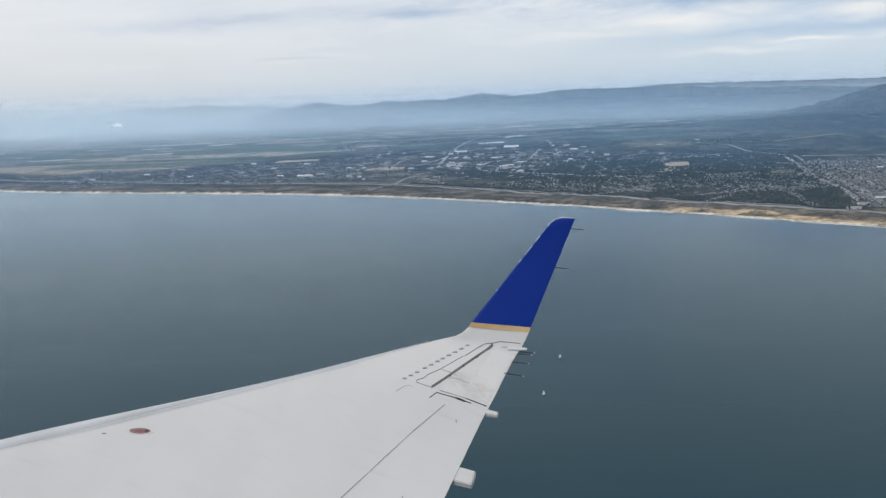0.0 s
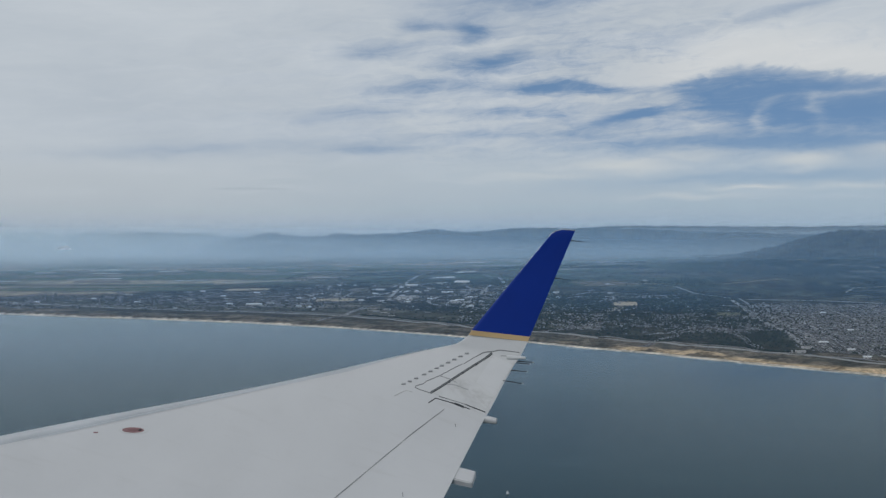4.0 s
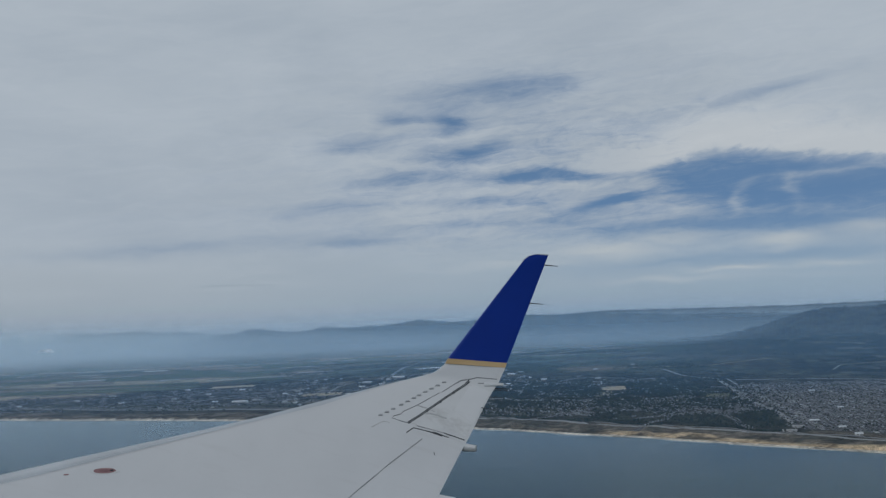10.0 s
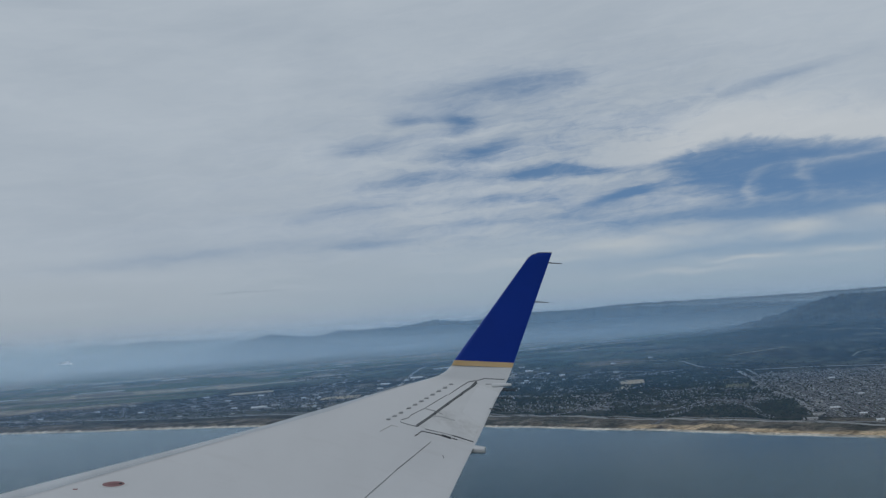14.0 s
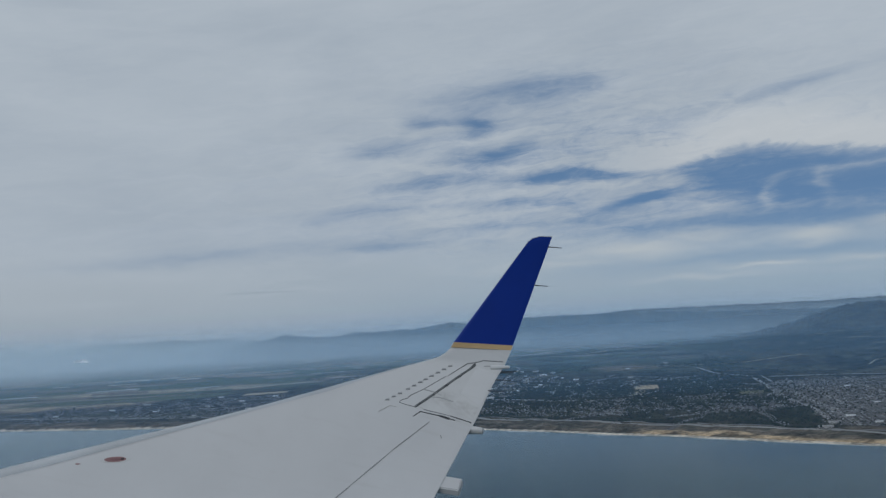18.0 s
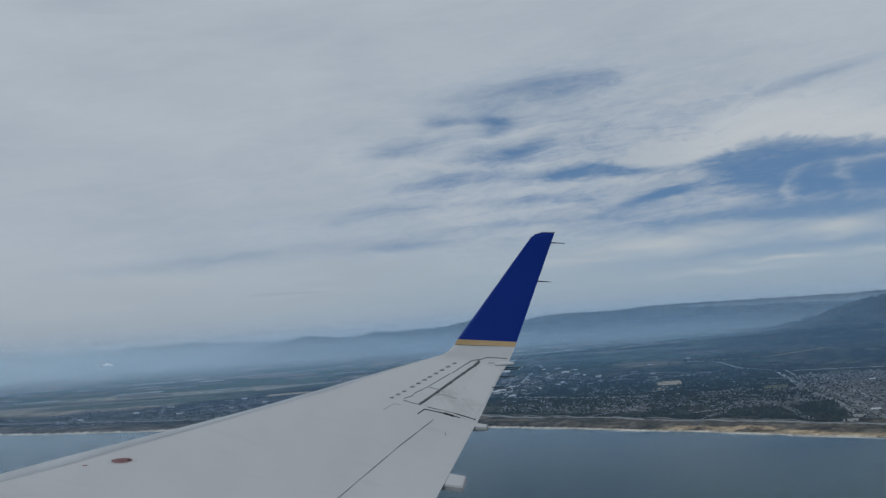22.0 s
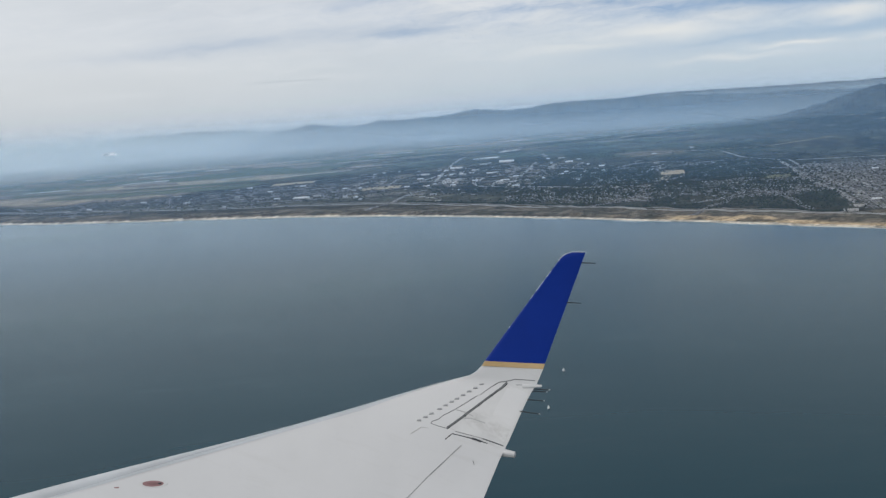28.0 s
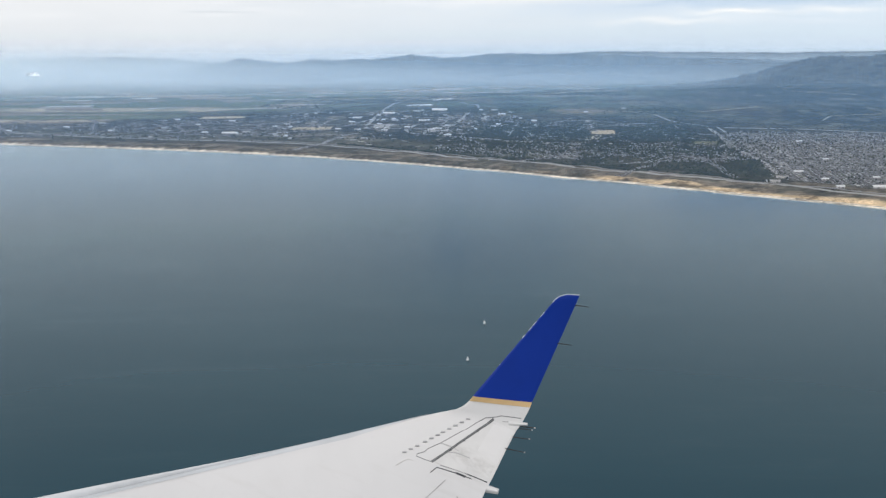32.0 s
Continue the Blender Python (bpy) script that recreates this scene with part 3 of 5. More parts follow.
    lay(belt * bare * 0.45, (0.38, 0.30, 0.20))
    reach = 9 + 15 * np.exp(-((s + 345) / 42) ** 2) + 9 * step(-270, -200, s)
    big_dune = step(-420, -385, s) * step(5, 8, d) * (1 - step(reach, reach + 7, d + 12 * (f1 - 0.5)))
    lay(big_dune * step(0.26, 0.46, fbm(s / 18.0 + 8, w_ / 18.0, 5)) * 0.95, (0.74, 0.56, 0.35))
    lay((d > -4) * (1 - step(0.0, 2.5, d - 5 - 3.5 * (1 - step(-800, -600, s)))), (0.80, 0.73, 0.61))
    return col


def build_ground():
    rr = 1.0 / np.linspace(1 / 330.0, 1 / 4850.0, 400)
    aa = np.radians(np.concatenate([np.linspace(-75, -31, 60), np.linspace(-30.9, 31.9, 1050), np.linspace(32, 75, 60)]))
    A, R = np.meshgrid(aa, rr, indexing="ij")
    x, y = R * np.sin(A), R * np.cos(A)
    z = land_height(x - SHIFT[0], y - SHIFT[1])
    verts = np.stack([x, y, z], -1).reshape(-1, 3)
    na, nr = x.shape
    i = np.arange(na - 1)[:, None] * nr + np.arange(nr - 1)[None]
    quads = np.stack([i, i + 1, i + nr + 1, i + nr], -1).reshape(-1, 4)[:, ::-1]
    s, w_ = sw(verts[:, 0] - SHIFT[0], verts[:, 1] - SHIFT[1])
    keep = (w_ - shore(s)) > -40
    quads = quads[keep[quads].any(1)]
    ob = sheet_mesh("ground", verts, quads, M_LAND, smooth=True)
    col = cover_colour(x - SHIFT[0], y - SHIFT[1]).reshape(-1, 3)
    at = ob.data.color_attributes.new("cover", "FLOAT_COLOR", "POINT")
    at.data.foreach_set("color", np.concatenate([col, np.ones((len(col), 1))], 1).astype(np.float32).ravel())
    return tagged(ob, "coastal plain of towns, dry fields, dark scrub and sandy dunes", "land", kind="structure")


def build_sea():
    n, half = 14, 6400.0
    c = np.linspace(-half, half, n + 1)
    X, Y = np.meshgrid(c + 91.0, c + 133.0, indexing="ij")
    v = np.stack([X, Y, 0 * X], -1).reshape(-1, 3)
    i = np.arange(n)[:, None] * (n + 1) + np.arange(n)[None]
    q = np.stack([i, i + n + 1, i + n + 2, i + 1], -1).reshape(-1, 4)
    ob = sheet_mesh("water", v, q, M_SEA)
    return tagged(ob, "calm grey-blue bay water with faint wind streaks", "sea", kind="structure")


def build_ridge(name, pts, dist, depth, mat, label, rough, base_el=-2.2, seed=0.0):
    """A mountain range: crest line given as azimuth and elevation in degrees, seen over the bay."""
    a0, a1 = pts[0][0], pts[-1][0]
    aa = np.linspace(a0, a1, int((a1 - a0) * 30))
    crest = np.interp(aa, [p[0] for p in pts], [p[1] for p in pts])
    ker = np.array([1, 2, 3, 2, 1.0]) / 9
    crest = np.convolve(np.pad(crest, 2, "edge"), ker, "valid")
    crest = crest + rough * (fbm(aa * 5.5 + seed, aa * 0 + seed, 5, 0.5) - 0.5)
    top = 80 + dist * np.tan(np.radians(crest))
    rows, m_ = [], 26
    for k in range(m_ + 1):
        f = k / m_
        r = dist - depth * (1 - f)
        spur = 1 - np.abs(2 * fbm(aa * 1.9 + seed + 0.5 * f, np.full_like(aa, f * 1.3 + seed), 3) - 1)
        ridge = 0.15 + 0.75 * spur + 0.55 * fbm(aa * 4.5 + seed, np.full_like(aa, f * 4 + seed), 5, 0.62)
        h = top * (f ** 1.3) * (ridge * (1 - f) + f)
        rows.append(np.stack([r * np.sin(np.radians(aa)), r * np.cos(np.radians(aa)), np.where(f > 0, h, -3)], -1))
    rows.append(np.stack([(dist + 60) * np.sin(np.radians(aa)), (dist + 60) * np.cos(np.radians(aa)), np.full_like(aa, -3)], -1))
    V = np.stack(rows)
    nr, na = V.shape[:2]
    i = np.arange(nr - 1)[:, None] * na + np.arange(na - 1)[None]
    q = np.stack([i, i + 1, i + na + 1, i + na], -1).reshape(-1, 4)
    ob = sheet_mesh(name, V.reshape(-1, 3), q, mat, smooth=True)
    return tagged(ob, label, "mountain")


build_sea()
build_ground()
BACK = [(-32, -0.9), (-24, -0.5), (-19.6, -0.05), (-19.0, 0.07), (-17.8, 0.22), (-16.8, 0.12), (-15.8, 0.2), (-14.9, 0.24), (-13.8, 0.12), (-13.0, 0.15), (-11.6, 0.03), (-9, -0.1), (-6.5, -0.05), (-3, -0.1), (1, 0.0), (4, 0.25), (6.3, 0.3), (9.2, 0.47), (12, 0.46), (14.8, 0.42), (19, 0.4), (22, 0.44), (26, 0.5), (34, 0.6)]
FRONT = [(-12.6, -0.6), (-11.6, -0.25), (-10.4, -0.06), (-9.6, 0.08), (-9.05, 0.2), (-8.5, 0.1), (-7.6, -0.03), (-6.8, -0.1), (-6.1, 0.04), (-5.5, 0.16), (-4.8, 0.07), (-4.2, 0.05), (-3.4, 0.14), (-2.6, 0.1), (-1.6, 0.2), (-0.5, 0.35), (0.4, 0.25), (1.4, 0.17), (2.2, 0.18), (3.2, 0.3), (4.3, 0.4), (5.1, 0.38), (6.4, 0.34), (7.4, 0.38), (9, 0.36), (10.3, 0.3), (12.2, 0.2), (14, 0.1), (15.6, 0.12), (18.6, 0.0), (23, 0.0), (34, 0.0)]
SIDE = [(4, -2.4), (7, -2.15), (9.5, -1.95), (11.5, -1.75), (12.6, -1.6), (13.9, -1.28), (14.75, -1.05), (16.1, -0.82), (17.2, -0.56), (18.3, -0.2), (19.3, 0.04), (20.2, 0.18), (21.0, 0.2), (22.0, 0.2), (24, 0.38), (27, 0.6), (31, 0.7), (36, 0.5)]
build_ridge("mountain_range", BACK, 4820, 300, M_RIDGE, "distant pale blue mountain range behind valley haze", 0.12, seed=1.3)
build_ridge("mountain_range", FRONT, 4480, 500, M_RIDGE, "hazy blue range of low peaks beyond the valley", 0.15, seed=6.1)
build_ridge("mountain", SIDE, 3300, 900, M_FAR, "dark scrub-covered mountain with folded slopes", 0.22, seed=11.7)


def build_mist(r, density, top, low_extra, white, after):
    aa = np.radians(np.linspace(-70, 70, 90))
    zz = np.array([-4, 0, 3, 6, 10, 15, 21, 28, 36, 45, 55, 66, 76, 86, 96, 106, 116, 130, 150, 180, 230.0])
    A, Z = np.meshgrid(aa, zz, indexing="ij")
    far = r + (Z * 1.1 if r > 1500 else 0 * Z)
    v = np.stack([far * np.sin(A), far * np.cos(A), Z], -1).reshape(-1, 3)
    na, nz = A.shape
    i = np.arange(na - 1)[:, None] * nz + np.arange(nz - 1)[None]
    q = np.stack([i, i + 1, i + nz + 1, i + nz], -1).reshape(-1, 4)
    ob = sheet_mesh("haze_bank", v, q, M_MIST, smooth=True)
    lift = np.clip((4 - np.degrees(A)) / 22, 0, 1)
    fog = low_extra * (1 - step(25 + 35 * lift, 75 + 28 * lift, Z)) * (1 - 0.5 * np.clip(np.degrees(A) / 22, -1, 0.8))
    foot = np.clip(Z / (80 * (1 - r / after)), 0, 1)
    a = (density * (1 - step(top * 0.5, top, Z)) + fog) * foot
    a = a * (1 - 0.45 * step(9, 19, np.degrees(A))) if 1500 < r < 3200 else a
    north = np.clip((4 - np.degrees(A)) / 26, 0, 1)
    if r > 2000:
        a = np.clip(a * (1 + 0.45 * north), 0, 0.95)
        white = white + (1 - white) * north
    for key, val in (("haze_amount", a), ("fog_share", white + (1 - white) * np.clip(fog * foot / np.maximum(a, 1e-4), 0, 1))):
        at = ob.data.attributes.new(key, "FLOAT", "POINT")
        at.data.foreach_set("value", val.astype(np.float32).ravel())
    tagged(ob, "translucent sheet tinted pale blue to stand for valley haze", "haze", kind="stuff")


# added see-through sheets that imitate aerial haze, paler with distance
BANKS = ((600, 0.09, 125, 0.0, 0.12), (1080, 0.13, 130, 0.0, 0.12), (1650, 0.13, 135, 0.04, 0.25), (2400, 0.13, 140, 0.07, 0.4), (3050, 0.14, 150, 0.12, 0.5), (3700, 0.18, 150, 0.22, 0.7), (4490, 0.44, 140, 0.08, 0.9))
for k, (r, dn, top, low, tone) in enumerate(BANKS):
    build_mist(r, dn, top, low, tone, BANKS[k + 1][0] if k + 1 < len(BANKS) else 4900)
before_land = set(scene.objects)

# ---- roads, buildings, trees and surf ----
def hz(x, y):
    return float(land_height(np.array([float(x)]), np.array([float(y)]))[0])


def road(name, pts, width, mat, label, lift=0.25):
    P = []
    for (x0, y0), (x1, y1) in zip(pts, pts[1:]):
        k = max(2, int(math.dist((x0, y0), (x1, y1)) / 7))
        P += [(x0 + (x1 - x0) * i / k, y0 + (y1 - y0) * i / k) for i in range(k)]
    P.append(pts[-1])
    for _ in range(3):
        P = [P[0]] + [((a[0] + 2 * b[0] + c[0]) / 4, (a[1] + 2 * b[1] + c[1]) / 4) for a, b, c in zip(P, P[1:], P[2:])] + [P[-1]]
    P = np.array(P)
    D = np.gradient(P, axis=0)
    D /= np.linalg.norm(D, axis=1)[:, None] + 1e-9
    N = np.stack([-D[:, 1], D[:, 0]], -1) * width / 2
    V = []
    for off, dz in ((-1.0, -0.3), (-1.0, lift), (1.0, lift), (1.0, -0.3)):
        Q = P + N * off
        V.append(np.column_stack([Q, land_height(P[:, 0], P[:, 1]) + dz]))
    V = np.stack(V, 1)
    n = len(P)
    f = [(4 * i + j, 4 * i + j + 1, 4 * i + j + 5, 4 * i + j + 4) for i in range(n - 1) for j in range(3)]
    ob = sheet_mesh(name, V.reshape(-1, 3), f, mat)
    return tagged(ob, label, "road", kind="structure")


def shore_line(s0, s1, off, n=60):
    ss = np.linspace(s0, s1, n)
    return [xy(s, float(shore(np.array([s]))[0]) + off) for s in ss]


HW = [(-1500, 560), (-1300, 575), (-1040, 640), (-950, 668), (-870, 705), (-780, 728), (-700, 722), (-600, 706), (-500, 698), (-400, 690), (-300, 682), (-100, 666), (250, 640)]
HW = [(a, float(shore(np.array([float(a)]))[0]) + 0.74 * (b - float(shore(np.array([float(a)]))[0]))) for a, b in HW]
road("road", [xy(*p) for p in HW], 5.0, M_ROAD, "pale coast highway between dunes and town")
road("road", [(p[0] + 5, p[1] + 9) for p in [xy(*q) for q in HW]], 3.2, M_STREET, "darker carriageway of the coast highway")
road("road", [(20, 1310), (8, 1235), (16, 1165), (45, 1125), (95, 1075), (150, 1010)], 5.5, M_ROAD, "pale curving link road to the highway")
road("road", [(96, 1560), (70, 1330), (46, 1140)], 4.0, M_ROAD, "long straight pale street")
road("road", [(2, 2050), (-8, 1900), (-30, 1700), (-36, 1500), (-40, 1300)], 4.5, M_ROAD, "long straight pale street")
road("road", [(-110, 1330), (-60, 1320), (40, 1330), (110, 1350)], 5.0, M_STREET, "campus street of grey asphalt")
road("road", [(-95, 1420), (-98, 1230)], 3.0, M_ROAD, "short pale street")
road("road", [(362, 1247), (318, 990), (280, 735)], 4.2, M_ROAD, "wide pale avenue running down to the shore")
road("road", [(372, 1242), (329, 985), (291, 740)], 2.5, M_STREET, "street of grey asphalt beside the avenue")
road("road", [(366, 1065), (347, 960), (326, 840)], 3.0, M_ROAD, "pale town street")
road("road", [(470, 1120), (420, 860), (385, 660)], 3.2, M_ROAD, "pale town street")
road("road", [(560, 1080), (505, 800), (470, 600)], 3.0, M_ROAD, "pale town street")
road("road", [(362, 1247), (340, 1330), (345, 1464), (300, 1560), (240, 1600)], 2.2, M_ROAD, "pale ridge road above the town")
road("road", [(375, 1215), (460, 1172), (580, 1078), (720, 980)], 4.5, M_ROAD, "pale road along the upper edge of town")
road("road", [(225, 1500), (310, 1530), (420, 1500), (520, 1560)], 1.6, M_SANDPATCH, "sandy track through dark scrub")
road("road", [(520, 1300), (560, 1380), (640, 1400)], 1.4, M_SANDPATCH, "sandy track through dark scrub")
road("road", [(-700, 2420), (-420, 2560)], 30.0, M_SANDPATCH, "row of pale plastic-covered fields")
road("road", [(150, 2150), (330, 2230)], 22.0, M_SANDPATCH, "pale bare field strip")
road("road", [(-260, 2700), (60, 2850)], 34.0, M_SANDPATCH, "pale bare field strip")
road("road", [(-150, 2020), (120, 2120), (420, 2300)], 14.0, M_ROAD, "pale river levee road")
for i in range(9):
    y0 = 770 + 42 * i
    x0 = 285 + 0.16 * (y0 - 738)
    road("road", [(x0, y0), (x0 + 190, y0 - 31), (x0 + 420, y0 - 68)], 2.6, M_STREET, "cross street of grey asphalt in the town grid")


def flat_patch(name, cx, cy, lx, ly, rot, mat, label, cat):
    bm = bmesh.new()
    n = 8
    c, s_ = math.cos(rot), math.sin(rot)
    g = [[None] * (n + 1) for _ in range(n + 1)]
    for i in range(n + 1):
        for j in range(n + 1):
            a, b = (i / n - 0.5) * lx, (j / n - 0.5) * ly
            e = 1 + 0.12 * noise.noise((cx + a * 0.3, cy + b * 0.3, 2.0))
            x, y = cx + (a * c - b * s_) * e, cy + (a * s_ + b * c) * e
            g[i][j] = bm.verts.new((x, y, hz(x, y) + 0.35))
    for i in range(n):
        for j in range(n):
            bm.faces.new((g[i][j], g[i + 1][j], g[i + 1][j + 1], g[i][j + 1]))
    return tagged(part(name, bm, mat), label, cat, kind="structure")


flat_patch("clearing", 226, 1160, 25, 58, -0.15, M_SANDPATCH, "bare sandy clearing among dark trees", "clearing")
flat_patch("clearing", 205, 1090, 12, 60, -0.2, M_SANDPATCH, "bare sandy clearing among dark trees", "clearing")
flat_patch("car_park", -103, 1262, 46, 52, 0.0, M_SANDPATCH, "pale empty paved lot", "car park")
flat_patch("car_park", -20, 1290, 22, 60, 0.0, M_GREYROOF, "grey paved lot between campus buildings", "car park")
flat_patch("car_park", 45, 1200, 30, 30, 0.1, M_GREYROOF, "grey paved lot between campus buildings", "car park")
flat_patch("field", -250, 1500, 60, 60, 0.1, M_SANDPATCH, "dry bare field beside houses", "field")
flat_patch("field", 300, 1010, 26, 40, -0.1, ground_paint("dry_grass", (0.22, 0.21, 0.13), (0.16, 0.16, 0.10), 0.05), "dry grass sports field", "field")


def shed(cx, cy, lx, ly, h, rot, mat, label):
    """A long low building with a shallow gable roof, eaves and doors."""
    ob = new("warehouse")
    ob.matrix_world = pose(cx, cy, hz(cx, cy) - 0.1, 0, 0, math.degrees(rot))
    part("wall", box_bm2((-lx / 2, -ly / 2, 0), (lx / 2, ly / 2, h)), M_SHEDWALL, ob)
    bm = bmesh.new()
    e, r = 0.25, h + 0.12 * ly + 0.2
    pr = [(-ly / 2 - e, h - 0.05), (0, r), (ly / 2 + e, h - 0.05), (ly / 2 + e, h - 0.2), (0, r - 0.15), (-ly / 2 - e, h - 0.2)]
    A = [bm.verts.new((-lx / 2 - e, a, b)) for a, b in pr]
    B = [bm.verts.new((lx / 2 + e, a, b)) for a, b in pr]
    for i in range(6):
        j = (i + 1) % 6
        bm.faces.new((A[i], A[j], B[j], B[i]))
    bm.faces.new(A[::-1])
    bm.faces.new(B)
    part("roof", bm, mat, ob)
    for k in range(max(2, int(lx / 5))):
        x = -lx / 2 + lx * (k + 0.5) / max(2, int(lx / 5))
        part("door", box_bm2((x - 0.7, -ly / 2 - 0.04, 0.1), (x + 0.7, -ly / 2 + 0.05, h * 0.65)), M_STREET, ob)
    return tagged(ob, label, "building", "large low buildings")


def box_bm2(p0, p1):
    bm = bmesh.new()
    bmesh.ops.create_cube(bm, size=1)
    for v in bm.verts:
        v.co = Vector([a + (b - a) * (c + 0.5) for a, b, c in zip(p0, p1, v.co)])
    return bm


GR = -0.16
SHEDS = [(318, 650, 22, 9, M_SHED), (295, 738, 12, 6, M_SHED), (262, 692, 18, 7, M_GREYROOF), (292, 652, 9, 6, M_SHED), (353, 674, 16, 6, M_SHED), (372, 585, 9, 9, M_SHED),
         (276, 716, 16, 6, M_GREYROOF), (335, 700, 8, 5, M_SHED), (385, 640, 10, 5, M_GREYROOF), (402, 615, 12, 6, M_SHED), (345, 622, 7, 5, M_GREYROOF), (420, 575, 9, 6, M_SHED), (300, 700, 9, 5, M_SHED), (365, 640, 8, 4, M_SHED),
         (-185, 1180, 26, 10, M_SHED), (-170, 1200, 16, 8, M_GREYROOF), (-215, 1192, 12, 8, M_SHED), (55, 1625, 34, 22, M_SHED), (20, 1600, 20, 14, M_GREYROOF), (-20, 1560, 26, 14, M_SHED),
         (28, 1385, 16, 10, M_SHED), (45, 1230, 20, 8, M_SHED), (38, 1215, 16, 7, M_SHED), (-8, 1400, 18, 12, M_GREYROOF), (-62, 1370, 14, 10, M_SHED), (-60, 1460, 24, 12, M_SHED), (8, 1470, 22, 12, M_GREYROOF),
         (-140, 1330, 14, 10, M_GREYROOF), (-150, 1290, 10, 8, M_SHED), (-70, 1240, 12, 7, M_SHED), (10, 1260, 12, 8, M_SHED), (110, 1420, 14, 9, M_GREYROOF), (140, 1500, 20, 12, M_SHED), (120, 1290, 10, 7, M_SHED),
         (170, 1350, 14, 8, M_SHED), (235, 1330, 12, 8, M_GREYROOF), (260, 1510, 12, 7, M_SHED), (330, 1600, 12, 6, M_GREYROOF), (-330, 1230, 12, 7, M_SHED), (-280, 1275, 10, 7, M_GREYROOF), (-400, 1290, 12, 7, M_SHED),
         (-250, 1330, 12, 8, M_SHED), (-380, 1370, 16, 8, M_GREYROOF), (-450, 1240, 10, 6, M_SHED), (-220, 1400, 14, 8, M_SHED), (-300, 1440, 12, 8, M_SHED), (440, 900, 10, 6, M_SHED), (520, 840, 12, 6, M_GREYROOF), (390, 1010, 10, 6, M_SHED), (470, 720, 10, 5, M_SHED), (345, 820, 8, 5, M_SHED)]
_r = random.Random(3)
for cx, cy, lx, ly, mt in SHEDS:
    k_ = 0.5 if lx < 26 else 0.65
    lx, ly = lx * k_, ly * k_
    shed(cx, cy, lx, ly, 1.3 + 0.1 * (lx > 14), GR + _r.uniform(-0.12, 0.12), mt, "long low building with a white metal roof" if mt is M_SHED else "long low building with a grey flat-pitched roof")


_b = random.Random(41)
count = 0
while count < 75:
    cx, cy = _b.uniform(-190, 190), _b.uniform(1090, 1690)
    if town_weight(np.array([cx]), np.array([cy]))[2][0] > 0.5 and noise.noise((cx / 60.0, cy / 60.0, 5.0)) > -0.1:
        count += 1
        mt = _b.choice((M_SHED, M_GREYROOF, M_GREYROOF))
        shed(cx, cy, _b.uniform(3, 7.5), _b.uniform(2.2, 4.5), _b.uniform(0.9, 1.3), GR + _b.choice((0, math.pi / 2)) + _b.uniform(-0.1, 0.1), mt, "campus block with a white metal roof" if mt is M_SHED else "campus block with a grey flat-pitched roof")


def house_field(name, X, Y, rots, label):
    """Small gabled houses of a settlement, joined."""
    n = len(X)
    rg = np.random.RandomState(len(name) + n)
    L, Wd, H = rg.uniform(0.95, 1.8, n), rg.uniform(0.7, 1.05, n), rg.uniform(0.4, 0.65, n)
    Z = land_height(X, Y)
    base = np.array([(-1, -1, 0), (1, -1, 0), (1, 1, 0), (-1, 1, 0), (-1, -1, 1), (1, -1, 1), (1, 1, 1), (-1, 1, 1)], float)
    roof = np.array([(-1.1, -1.15, 0.95), (1.1, -1.15, 0.95), (1.1, 1.15, 0.95), (-1.1, 1.15, 0.95), (-1.0, 0, 1.55), (1.0, 0, 1.55)], float)
    T = np.concatenate([base, roof])[None].repeat(n, 0)
    T[..., 0] *= (L / 2)[:, None]
    T[..., 1] *= (Wd / 2)[:, None]
    T[..., 2] *= H[:, None]
    c, s_ = np.cos(rots)[:, None], np.sin(rots)[:, None]
    V = np.stack([X[:, None] + T[..., 0] * c - T[..., 1] * s_, Y[:, None] + T[..., 0] * s_ + T[..., 1] * c, Z[:, None] + T[..., 2] - 0.05], -1)
    fq = np.array([(0, 1, 5, 4), (1, 2, 6, 5), (2, 3, 7, 6), (3, 0, 4, 7), (8, 9, 13, 12), (10, 11, 12, 13), (9, 10, 13, 13), (11, 8, 12, 12), (8, 11, 10, 9)])
    tri = []
    mats = []
    for q, mt in zip(fq, (0, 0, 0, 0, 1, 1, 1, 1, 1)):
        tri.append((q[0], q[1], q[2]))
        mats.append(mt)
        if q[2] != q[3]:
            tri.append((q[0], q[2], q[3]))
            mats.append(mt)
    tri = np.array(tri)
    F = (np.arange(n)[:, None, None] * 14 + tri[None]).reshape(-1, 3)
    ob = sheet_mesh(name, V.reshape(-1, 3), F, [M_WALL, M_ROOF], np.tile(mats, n))
    return tagged(ob, label, "houses", kind="stuff")


def scatter(n, x0, x1, y0, y1, weight, seed):
    rg = np.random.RandomState(seed)
    x, y, k = rg.uniform(x0, x1, n), rg.uniform(y0, y1, n), rg.rand(n)
    keep = k < weight(x, y)
    return x[keep], y[keep]


